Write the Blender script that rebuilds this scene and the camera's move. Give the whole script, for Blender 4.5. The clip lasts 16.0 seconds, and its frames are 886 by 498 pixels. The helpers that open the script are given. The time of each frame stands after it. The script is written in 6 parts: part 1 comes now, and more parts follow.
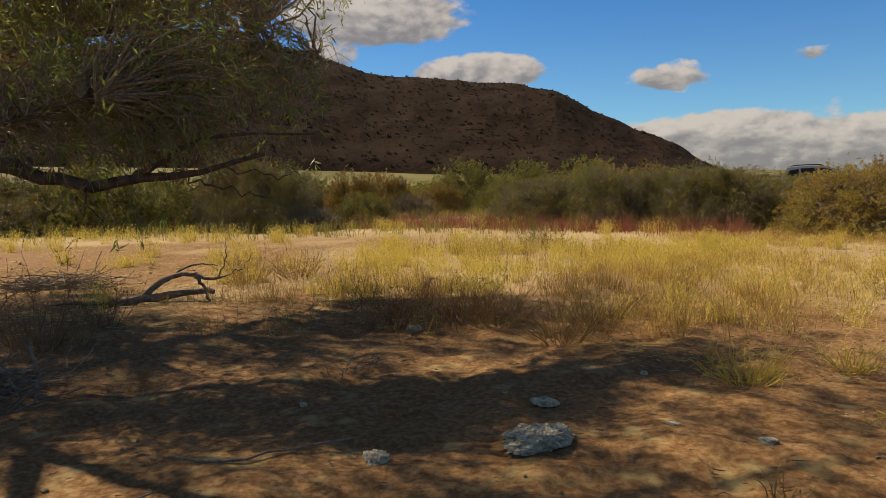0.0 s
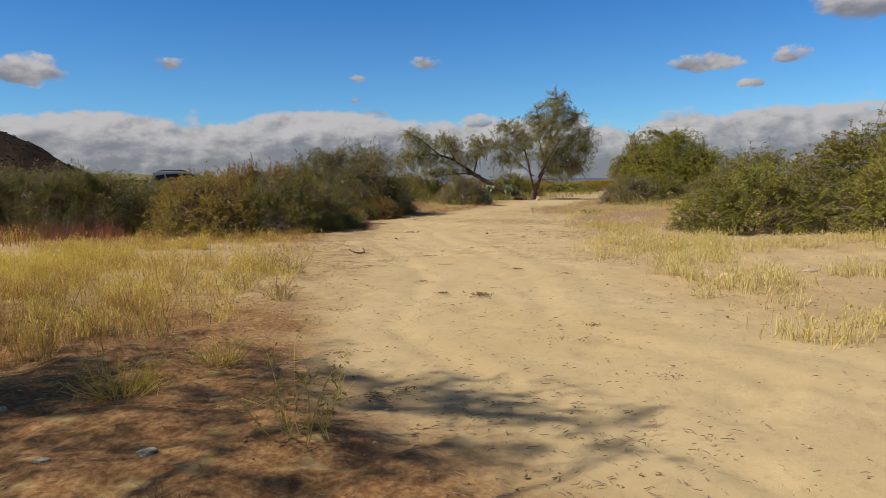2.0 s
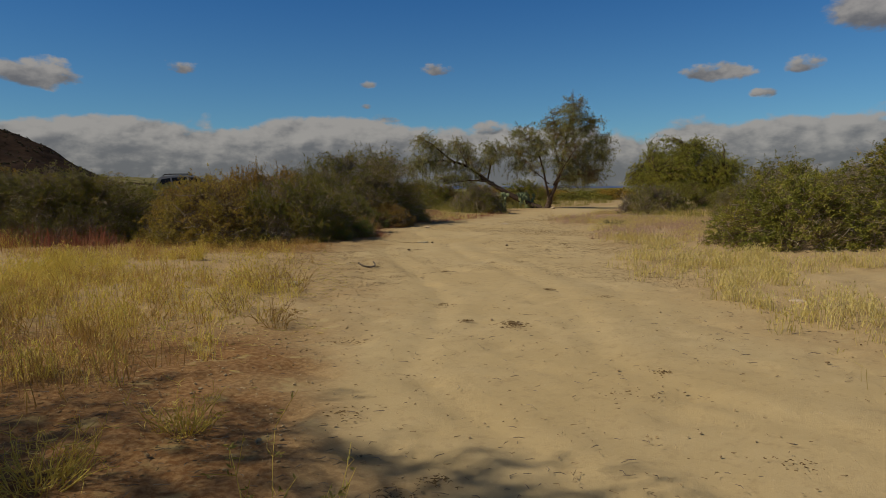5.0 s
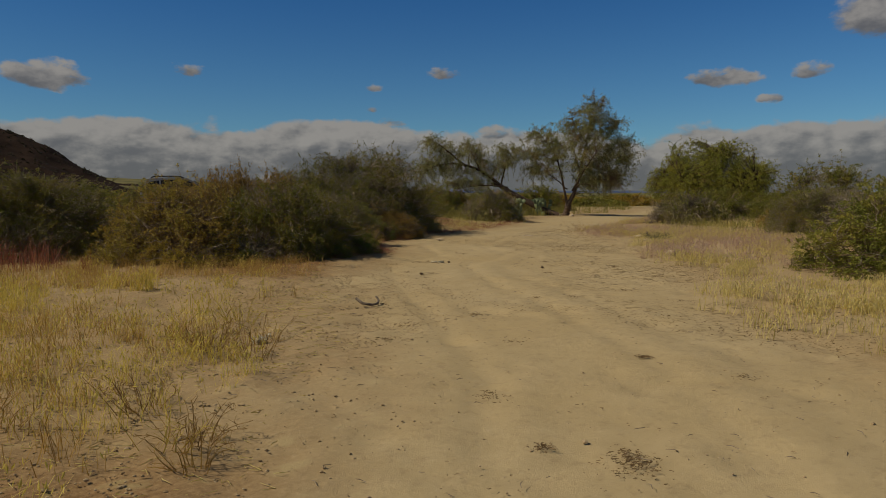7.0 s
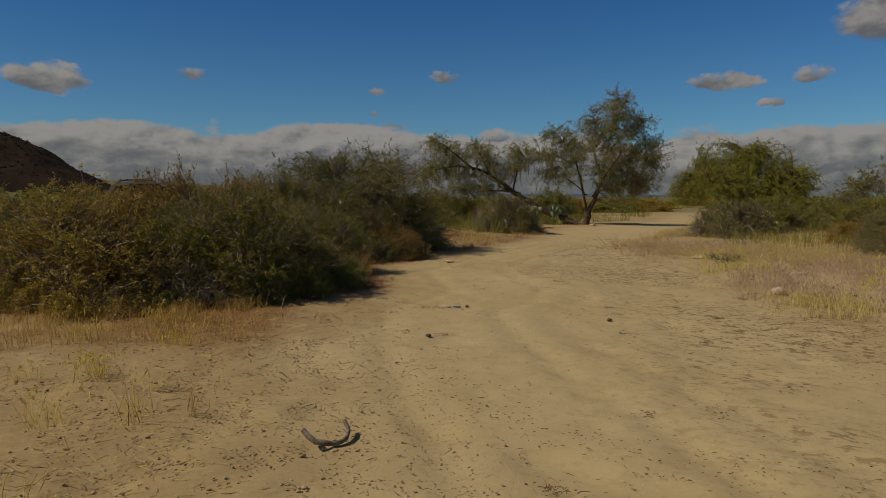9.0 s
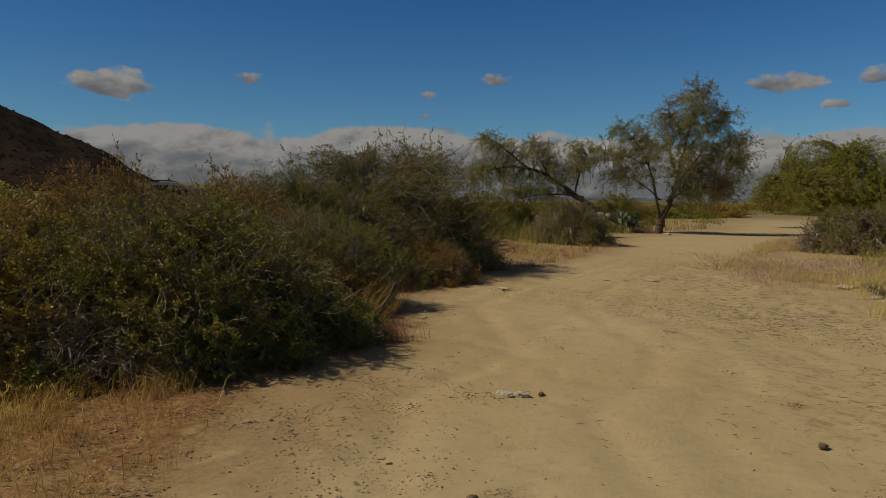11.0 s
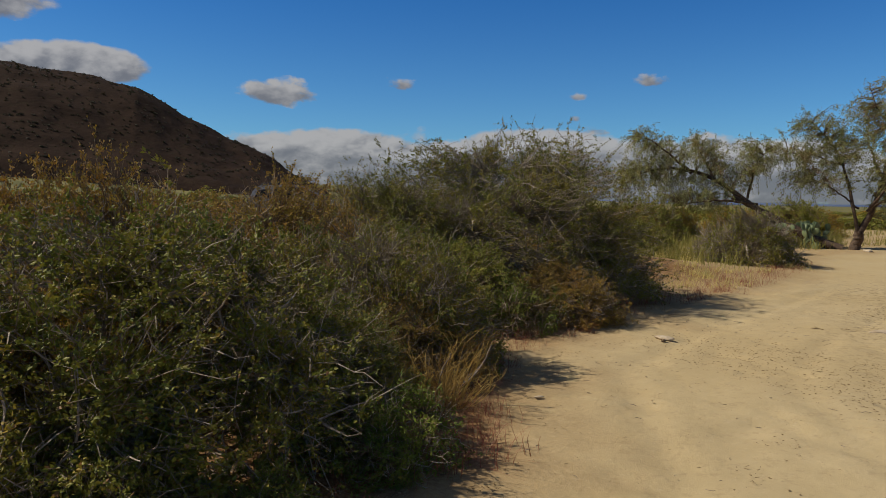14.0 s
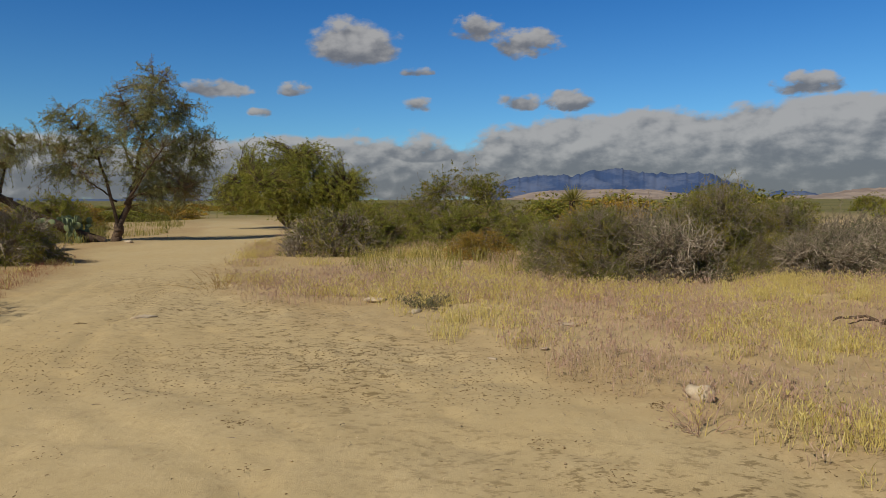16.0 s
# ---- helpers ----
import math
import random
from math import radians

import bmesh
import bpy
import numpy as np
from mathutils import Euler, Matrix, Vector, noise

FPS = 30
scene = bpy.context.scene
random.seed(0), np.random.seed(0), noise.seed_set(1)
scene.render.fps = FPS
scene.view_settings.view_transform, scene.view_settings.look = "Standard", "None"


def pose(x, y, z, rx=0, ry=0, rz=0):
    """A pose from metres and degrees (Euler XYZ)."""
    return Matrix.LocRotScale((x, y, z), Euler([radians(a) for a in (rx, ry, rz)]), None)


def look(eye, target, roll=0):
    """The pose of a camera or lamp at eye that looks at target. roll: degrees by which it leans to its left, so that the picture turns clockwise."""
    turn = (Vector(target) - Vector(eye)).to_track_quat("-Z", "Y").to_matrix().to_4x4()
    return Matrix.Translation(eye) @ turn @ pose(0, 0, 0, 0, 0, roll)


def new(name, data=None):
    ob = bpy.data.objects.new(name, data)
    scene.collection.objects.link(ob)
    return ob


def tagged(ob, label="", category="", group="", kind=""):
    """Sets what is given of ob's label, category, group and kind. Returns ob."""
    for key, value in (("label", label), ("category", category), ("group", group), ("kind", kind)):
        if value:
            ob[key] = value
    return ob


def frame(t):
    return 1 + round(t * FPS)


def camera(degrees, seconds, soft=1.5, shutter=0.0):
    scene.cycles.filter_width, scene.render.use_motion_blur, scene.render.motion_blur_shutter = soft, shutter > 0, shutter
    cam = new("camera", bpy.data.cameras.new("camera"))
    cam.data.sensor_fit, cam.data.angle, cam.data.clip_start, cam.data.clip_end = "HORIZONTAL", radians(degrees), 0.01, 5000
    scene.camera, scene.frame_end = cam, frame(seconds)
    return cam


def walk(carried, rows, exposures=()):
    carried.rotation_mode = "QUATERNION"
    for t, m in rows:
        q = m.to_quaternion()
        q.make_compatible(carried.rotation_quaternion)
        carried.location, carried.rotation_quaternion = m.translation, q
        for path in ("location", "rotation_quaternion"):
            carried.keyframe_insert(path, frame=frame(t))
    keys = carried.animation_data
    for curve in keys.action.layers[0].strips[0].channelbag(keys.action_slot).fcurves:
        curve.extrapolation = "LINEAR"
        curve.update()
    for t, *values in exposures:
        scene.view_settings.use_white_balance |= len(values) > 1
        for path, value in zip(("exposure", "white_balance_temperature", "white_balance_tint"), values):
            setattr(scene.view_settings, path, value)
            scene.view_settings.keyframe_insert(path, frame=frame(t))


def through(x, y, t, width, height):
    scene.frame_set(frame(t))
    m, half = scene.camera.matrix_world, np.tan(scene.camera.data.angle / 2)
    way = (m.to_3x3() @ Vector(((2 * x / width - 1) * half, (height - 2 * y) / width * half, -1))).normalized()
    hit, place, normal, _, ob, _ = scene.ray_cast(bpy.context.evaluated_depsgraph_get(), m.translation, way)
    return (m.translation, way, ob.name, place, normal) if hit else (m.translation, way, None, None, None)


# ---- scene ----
cam = camera(64.0, 16.0, 0.5)
PATH = [
    (0, (0.729, 0.745, 1.331), (0.725, 2.739, 1.17), -1.4),
    (0.5, (0.746, 0.807, 1.339), (1.197, 2.748, 1.168), -1.3),
    (1, (0.785, 0.841, 1.332), (1.661, 2.63, 1.154), -1.3),
    (1.5, (0.836, 0.845, 1.334), (2.118, 2.368, 1.148), -1.2),
    (2, (0.821, 0.845, 1.34), (2.294, 2.184, 1.153), -1.1),
    (2.5, (0.812, 0.812, 1.347), (2.282, 2.155, 1.163), -1.0),
    (3, (0.799, 0.829, 1.34), (2.267, 2.176, 1.159), -0.8),
    (3.5, (0.855, 0.917, 1.345), (2.32, 2.267, 1.167), -0.7),
    (4, (1.02, 1.1, 1.352), (2.482, 2.454, 1.176), -0.6),
    (4.2, (1.122, 1.226, 1.352), (2.584, 2.579, 1.178), -0.6),
    (6.3, (3.035, 3.387, 1.418), (4.483, 4.757, 1.257), -0.2),
    (6.5, (3.269, 3.668, 1.431), (4.719, 5.036, 1.271), -0.2),
    (7, (3.962, 4.404, 1.449), (5.411, 5.774, 1.291), -0.1),
    (7.5, (4.717, 5.198, 1.478), (6.164, 6.571, 1.322), -0.0),
    (8, (5.583, 6.09, 1.514), (7.027, 7.465, 1.361), 0.0),
    (8.5, (6.41, 6.936, 1.569), (7.852, 8.313, 1.419), 0.0),
    (10.8, (10.093, 10.632, 1.641), (11.571, 11.972, 1.497), 0.1),
    (11, (10.354, 10.851, 1.652), (11.7, 12.323, 1.511), 0.3),
    (11.1, (10.477, 10.955, 1.657), (11.744, 12.497, 1.516), 0.4),
    (11.2, (10.601, 11.059, 1.662), (11.777, 12.671, 1.52), 0.4),
    (11.3, (10.725, 11.164, 1.667), (11.82, 12.831, 1.525), 0.5),
    (11.4, (10.849, 11.268, 1.672), (11.867, 12.983, 1.529), 0.6),
    (11.5, (10.973, 11.372, 1.677), (11.947, 13.113, 1.534), 0.7),
    (12, (11.562, 11.904, 1.689), (12.524, 13.652, 1.546), 0.7),
    (12.5, (12.131, 12.511, 1.694), (13.091, 14.26, 1.553), 0.7),
    (13, (12.646, 13.13, 1.725), (13.604, 14.881, 1.59), 0.7),
    (13.5, (12.838, 13.359, 1.739), (13.795, 15.111, 1.606), 0.7),
    (14, (12.859, 13.35, 1.751), (13.877, 15.066, 1.615), 0.8),
    (14.5, (12.84, 13.275, 1.762), (14.077, 14.84, 1.626), 0.6),
    (15, (12.873, 13.311, 1.739), (14.338, 14.666, 1.605), 0.3),
    (15.5, (12.966, 13.197, 1.774), (14.646, 14.274, 1.636), 0.4),
    (15.6, (13.02, 13.241, 1.761), (14.818, 14.106, 1.622), 0.3),
    (15.7, (13.074, 13.285, 1.747), (14.967, 13.918, 1.609), 0.1),
    (15.8, (13.129, 13.329, 1.733), (15.079, 13.747, 1.595), 0.0),
    (15.9, (13.183, 13.373, 1.72), (15.164, 13.609, 1.581), -0.1),
    (16, (13.237, 13.417, 1.706), (15.225, 13.577, 1.567), -0.2),
]
walk(cam, [(t, look(eye, target, roll)) for t, eye, target, roll in PATH],
     [(0.0, 0.33, 7900, 12.5), (1.0, 0.37, 7200, 12.5), (2.0, 0.2, 6700, 12.5), (3.0, 0.01, 6700, 12.5), (3.5, -0.13, 6750, 11.5), (4.2, -0.34, 6950, 10.5), (6.3, -0.73, 7150, 9.5), (7.0, -0.76, 7150, 9.5), (8.5, -0.78, 7200, 9.5),
      (11.0, -0.78, 7200, 10), (12.5, -0.5, 6950, 10), (14.0, -0.15, 6550, 10), (14.5, -0.04, 6400, 9.5), (15.5, -0.1, 6450, 9), (16.0, -0.25, 6600, 8.5)])

# ---- light ----
SUN_AZ, SUN_EL = -53.0, 44.0          # degrees clockwise from +y, degrees up


def sun_vector():
    a, e = radians(SUN_AZ), radians(SUN_EL)
    return Vector((math.sin(a) * math.cos(e), math.cos(a) * math.cos(e), math.sin(e)))


sun_data = bpy.data.lights.new("sun", "SUN")
sun_data.energy, sun_data.angle, sun_data.color = 5.0, radians(0.8), (1.0, 0.93, 0.8)
sun = new("sun", sun_data)
sun.matrix_world = look(sun_vector() * 100, (0, 0, 0))

# separate clouds: azimuth, elevation, half width, half height (degrees)
CLOUDS_NORTH = [
    (-5.2, 13.4, 7.8, 3.0), (3.2, 9.2, 5.6, 1.7), (-8.6, 10.9, 3.0, 1.8), (17.6, 8.1, 3.3, 1.4), (27.2, 9.1, 2.1, 0.8),
    (46.7, 9.3, 1.8, 0.7), (41.2, 8.2, 1.1, 0.5), (42.4, 5.5, 1.8, 0.7), (40.9, 6.6, 0.9, 0.5), (50.7, 4.8, 1.8, 0.9),
    (21.3, 3.4, 9.0, 2.3), (38.3, 3.6, 8.5, 2.4), (8.0, 3.0, 8.0, 2.0), (30.0, 2.9, 6.0, 2.0), (57.0, 2.8, 6.5, 1.8), (65.5, 2.4, 5.5, 1.5),
]
CLOUDS_EAST = [
    (67.9, 8.4, 3.0, 1.1), (73.8, 8.5, 1.8, 0.8), (71.1, 6.7, 1.3, 0.6), (78.4, 12.0, 3.9, 2.4), (88.2, 13.1, 2.4, 1.6),
    (92.0, 12.0, 3.2, 1.5), (83.5, 10.0, 1.8, 0.6), (83.5, 7.4, 1.9, 0.8), (91.6, 7.6, 2.2, 1.1), (95.5, 7.6, 2.8, 1.1),
    (112.5, 8.0, 2.9, 1.2), (84.0, 3.8, 3.6, 1.2), (100.3, 3.5, 15.0, 3.5), (113.0, 4.0, 11.0, 3.6), (74.1, 3.2, 7.0, 2.1),
]


def build_world():
    world = bpy.data.worlds.new("sky")
    scene.world = world
    world.use_nodes = True
    nt = world.node_tree
    nt.nodes.clear()

    def node(kind, **kw):
        n = nt.nodes.new(kind)
        for k, v in kw.items():
            setattr(n, k, v)
        return n

    def put(socket, v):
        if isinstance(v, (int, float)):
            socket.default_value = v
        else:
            nt.links.new(v, socket)

    def op(kind, a, b=0.0, c=0.0):
        n = node("ShaderNodeMath", operation=kind)
        put(n.inputs[0], a), put(n.inputs[1], b), put(n.inputs[2], c)
        return n.outputs[0]

    def ramp(v, lo, hi):
        n = node("ShaderNodeMapRange", interpolation_type="SMOOTHSTEP")
        put(n.inputs[0], v), put(n.inputs[1], lo), put(n.inputs[2], hi)
        return n.outputs[0]

    coord = node("ShaderNodeTexCoord")
    split = node("ShaderNodeSeparateXYZ")
    nt.links.new(coord.outputs["Generated"], split.inputs[0])
    x, y, z = split.outputs
    az = op("MULTIPLY", op("ARCTAN2", x, y), 57.29578)
    el = op("MULTIPLY", op("ARCSINE", z), 57.29578)
    # lumps of the clouds' outline, stretched sideways
    join = node("ShaderNodeCombineXYZ")
    put(join.inputs[0], op("MULTIPLY", az, 0.62)), put(join.inputs[1], el)
    lumps = node("ShaderNodeTexNoise")
    lumps.inputs["Scale"].default_value, lumps.inputs["Detail"].default_value, lumps.inputs["Roughness"].default_value = 0.4, 7.0, 0.46
    nt.links.new(join.outputs[0], lumps.inputs["Vector"])
    frills = node("ShaderNodeTexNoise")
    frills.inputs["Scale"].default_value, frills.inputs["Detail"].default_value, frills.inputs["Roughness"].default_value = 1.5, 6.0, 0.55
    nt.links.new(join.outputs[0], frills.inputs["Vector"])
    lump = op("MULTIPLY_ADD", op("SUBTRACT", frills.outputs[0], 0.5), 0.55, op("SUBTRACT", lumps.outputs[0], 0.5))
    # the same lumps a little nearer the sun: where they thin out that way, the billow is lit
    higher = node("ShaderNodeVectorMath", operation="ADD")
    nt.links.new(join.outputs[0], higher.inputs[0])
    higher.inputs[1].default_value = (-0.35, 0.55, 0.0)
    lit = []
    for source in (lumps, frills):
        n = node("ShaderNodeTexNoise")
        for key in ("Scale", "Detail", "Roughness"):
            n.inputs[key].default_value = source.inputs[key].default_value
        n.inputs["Detail"].default_value = 3.0
        nt.links.new(higher.outputs[0], n.inputs["Vector"])
        lit.append(op("SUBTRACT", source.outputs[0], n.outputs[0]))
    relief = op("MULTIPLY_ADD", lit[0], 2.6, op("MULTIPLY", lit[1], 1.0))
    wide = node("ShaderNodeTexNoise")
    wide.inputs["Scale"].default_value, wide.inputs["Detail"].default_value = 0.2, 3.0
    nt.links.new(join.outputs[0], wide.inputs["Vector"])

    ragged = node("ShaderNodeTexNoise")
    ragged.inputs["Scale"].default_value, ragged.inputs["Detail"].default_value, ragged.inputs["Roughness"].default_value = 0.9, 4.0, 0.5
    nt.links.new(join.outputs[0], ragged.inputs["Vector"])
    total, weight, lift = -9.0, 0.0, 0.0
    for a, e, ra, re in CLOUDS_NORTH + CLOUDS_EAST:
        u = op("MULTIPLY_ADD", az, 1 / ra, -a / ra)
        v = op("MULTIPLY_ADD", el, 1 / re, -e / re)
        vv = op("MAXIMUM", v, op("MULTIPLY", v, -1.35))
        thick = min(1.0, 0.4 + 0.16 * ra)
        d = op("SUBTRACT", thick, op("MULTIPLY_ADD", vv, vv, op("MULTIPLY", u, u)))
        if ra > 5.0:
            d = op("MULTIPLY", d, 1.9)
        d = op("MULTIPLY_ADD", op("SUBTRACT", ragged.outputs[0], 0.5), 2.0 if ra < 3.5 else 0.8, d)
        total = op("MAXIMUM", total, d)
        inside = op("MAXIMUM", d, 0.0)
        weight = op("ADD", weight, inside)
        lift = op("MULTIPLY_ADD", inside, v, lift)
    # the long bank over the horizon
    top = op("MULTIPLY_ADD", wide.outputs[0], 4.2, 3.0)
    bank = op("MULTIPLY", op("SUBTRACT", 1.0, op("DIVIDE", el, top)), 3.2)
    bank = op("MINIMUM", bank, op("MULTIPLY_ADD", el, 0.7, 0.55))
    # scattered fair-weather cloud, added out of view overhead and behind to whiten skylight
    puffs = node("ShaderNodeTexNoise")
    puffs.inputs["Scale"].default_value, puffs.inputs["Detail"].default_value = 3.2, 5.0
    nt.links.new(coord.outputs["Generated"], puffs.inputs["Vector"])
    high = op("MULTIPLY", ramp(el, 19.0, 27.0), op("MULTIPLY_ADD", puffs.outputs[0], 9.0, -5.4))
    high = op("SUBTRACT", high, op("MULTIPLY", ramp(el, 27.0, 19.0), 3.0))
    cover = op("MAXIMUM", op("MAXIMUM", total, bank), high)
    height = op("DIVIDE", lift, op("MAXIMUM", weight, 0.05))
    alpha = ramp(op("MULTIPLY_ADD", lump, 1.7, cover), 0.06, 0.64)
    shade_noise = node("ShaderNodeTexNoise")
    shade_noise.inputs["Scale"].default_value, shade_noise.inputs["Detail"].default_value = 0.8, 5.0
    nt.links.new(join.outputs[0], shade_noise.inputs["Vector"])
    rise = op("MULTIPLY_ADD", op("DIVIDE", el, top), 1.6, -0.95)
    height = op("MULTIPLY_ADD", op("MULTIPLY", ramp(total, 0.35, 0.0), ramp(el, 9.0, 5.0)), op("SUBTRACT", rise, height), height)
    bright = ramp(op("ADD", op("MULTIPLY", height, 0.95), op("ADD", relief, op("MULTIPLY_ADD", shade_noise.outputs[0], 0.9, -0.5))), -0.75, 0.75)

    sky = node("ShaderNodeTexSky", sky_type="NISHITA", sun_disc=False)
    sky.sun_elevation, sky.sun_rotation = radians(SUN_EL), radians(SUN_AZ % 360)
    sky.altitude, sky.air_density, sky.dust_density, sky.ozone_density = 900, 1.0, 0.3, 2.2
    # deep clear blue higher in view, paler towards the horizon
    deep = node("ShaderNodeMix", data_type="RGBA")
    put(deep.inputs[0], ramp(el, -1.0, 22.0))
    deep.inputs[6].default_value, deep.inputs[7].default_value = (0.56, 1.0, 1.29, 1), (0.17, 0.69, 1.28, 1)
    # unseen upper sky gets an added warm tint, to warm the shade
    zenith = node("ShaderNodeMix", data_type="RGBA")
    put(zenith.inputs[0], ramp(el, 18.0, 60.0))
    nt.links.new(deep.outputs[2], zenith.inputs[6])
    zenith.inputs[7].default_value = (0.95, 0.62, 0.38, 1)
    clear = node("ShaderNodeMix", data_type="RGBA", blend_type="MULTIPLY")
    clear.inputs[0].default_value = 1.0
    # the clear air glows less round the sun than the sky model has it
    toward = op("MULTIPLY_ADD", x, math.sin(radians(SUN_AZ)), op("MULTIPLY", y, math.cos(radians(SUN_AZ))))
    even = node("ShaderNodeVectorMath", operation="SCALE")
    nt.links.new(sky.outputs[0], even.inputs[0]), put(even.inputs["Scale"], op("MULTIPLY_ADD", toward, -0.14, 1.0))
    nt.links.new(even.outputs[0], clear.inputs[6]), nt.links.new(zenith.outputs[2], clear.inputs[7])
    tone = node("ShaderNodeMix", data_type="RGBA")
    tone.inputs[6].default_value, tone.inputs[7].default_value = (2.2, 2.3, 2.6, 1), (5.5, 5.45, 5.5, 1)
    put(tone.inputs[0], bright)
    mixed = node("ShaderNodeMix", data_type="RGBA")
    put(mixed.inputs[0], op("MULTIPLY", alpha, 0.95))
    nt.links.new(clear.outputs[2], mixed.inputs[6]), nt.links.new(tone.outputs[2], mixed.inputs[7])
    back = node("ShaderNodeBackground")
    back.inputs["Strength"].default_value = 0.08
    nt.links.new(mixed.outputs[2], back.inputs["Color"])
    out = node("ShaderNodeOutputWorld")
    nt.links.new(back.outputs[0], out.inputs["Surface"])


build_world()


# ---- materials ----
def material(name, build):
    m = bpy.data.materials.new(name)
    m.use_nodes = True
    nt = m.node_tree
    nt.nodes.clear()
    out = nt.nodes.new("ShaderNodeOutputMaterial")
    nt.links.new(build(nt), out.inputs["Surface"])
    return m


def N(nt, kind, **values):
    n = nt.nodes.new(kind)
    for key, v in values.items():
        socket = n.inputs[key.replace("_", " ")] if not key.startswith("i") or not key[1:].isdigit() else n.inputs[int(key[1:])]
        if isinstance(v, bpy.types.NodeSocket):
            nt.links.new(v, socket)
        else:
            socket.default_value = v
    return n


def rgb(c):
    return (*c, 1.0)


def blend(nt, fac, a, b, mode="MIX"):
    n = nt.nodes.new("ShaderNodeMix")
    n.data_type, n.blend_type = "RGBA", mode
    for s, v in ((n.inputs[0], fac), (n.inputs[6], a), (n.inputs[7], b)):
        if isinstance(v, bpy.types.NodeSocket):
            nt.links.new(v, s)
        else:
            s.default_value = rgb(v) if isinstance(v, tuple) and len(v) == 3 else v
    return n.outputs[2]


def calc(nt, kind, a, b=0.0, c=0.0):
    n = nt.nodes.new("ShaderNodeMath")
    n.operation = kind
    for s, v in zip(n.inputs, (a, b, c)):
        if isinstance(v, bpy.types.NodeSocket):
            nt.links.new(v, s)
        else:
            s.default_value = v
    return n.outputs[0]


def step(nt, v, lo, hi):
    n = nt.nodes.new("ShaderNodeMapRange")
    n.interpolation_type = "SMOOTHSTEP"
    nt.links.new(v, n.inputs[0])
    n.inputs[1].default_value, n.inputs[2].default_value = lo, hi
    return n.outputs[0]


def noise_at(nt, scale, detail=4.0, rough=0.55, stretch=None, turn=0.0):
    pos = nt.nodes.new("ShaderNodeNewGeometry").outputs["Position"]
    if stretch:
        m = N(nt, "ShaderNodeMapping", Vector=pos, Scale=stretch, Rotation=(0, 0, radians(turn)))
        pos = m.outputs[0]
    return N(nt, "ShaderNodeTexNoise", Vector=pos, Scale=scale, Detail=detail, Roughness=rough).outputs[0]


def leaf_material(name, colours, gloss=0.6, through=0.2):
    """Thin leaves: each leaf takes its own tone between the colours; light shines through."""
    def build(nt):
        island = nt.nodes.new("ShaderNodeNewGeometry").outputs["Random Per Island"]
        r = nt.nodes.new("ShaderNodeValToRGB")
        r.color_ramp.elements[0].color, r.color_ramp.elements[1].color = rgb(colours[0]), rgb(colours[-1])
        for i, c in enumerate(colours[1:-1]):
            r.color_ramp.elements.new((i + 1) / (len(colours) - 1)).color = rgb(c)
        # leaves of one bough are alike
        bough = step(nt, noise_at(nt, 1.7, 3.0, 0.6), 0.34, 0.68)
        nt.links.new(calc(nt, "MULTIPLY_ADD", bough, 0.55, calc(nt, "MULTIPLY", island, 0.45)), r.inputs[0])
        patch = noise_at(nt, 0.7, 3.0)
        c = blend(nt, calc(nt, "MULTIPLY", patch, 0.3), r.outputs[0], colours[len(colours) // 2])
        p = N(nt, "ShaderNodeBsdfPrincipled", Base_Color=c, Roughness=gloss)
        p.inputs["Specular IOR Level"].default_value = 0.3
        t = N(nt, "ShaderNodeBsdfTranslucent", Color=c)
        return N(nt, "ShaderNodeMixShader", i0=through, i1=p.outputs[0], i2=t.outputs[0]).outputs[0]
    return material(name, build)


def bark_material(name, dark, light, scale=14.0):
    def build(nt):
        n = noise_at(nt, scale, 6.0, 0.65)
        big = noise_at(nt, 2.2, 2.0)
        c = blend(nt, step(nt, n, 0.3, 0.72), dark, light)
        c = blend(nt, calc(nt, "MULTIPLY", big, 0.35), c, dark)
        bump = N(nt, "ShaderNodeBump", Strength=0.7, Distance=0.015, Height=n)
        p = N(nt, "ShaderNodeBsdfPrincipled", Base_Color=c, Roughness=0.88, Normal=bump.outputs[0])
        p.inputs["Specular IOR Level"].default_value = 0.2
        return p.outputs[0]
    return material(name, build)


def plain(name, colour, rough=0.6, metal=0.0, vary=0.12, scale=20.0):
    def build(nt):
        n = noise_at(nt, scale, 3.0)
        c = blend(nt, calc(nt, "MULTIPLY", n, vary * 2), colour, tuple(v * 0.55 for v in colour))
        return N(nt, "ShaderNodeBsdfPrincipled", Base_Color=c, Roughness=rough, Metallic=metal).outputs[0]
    return material(name, build)


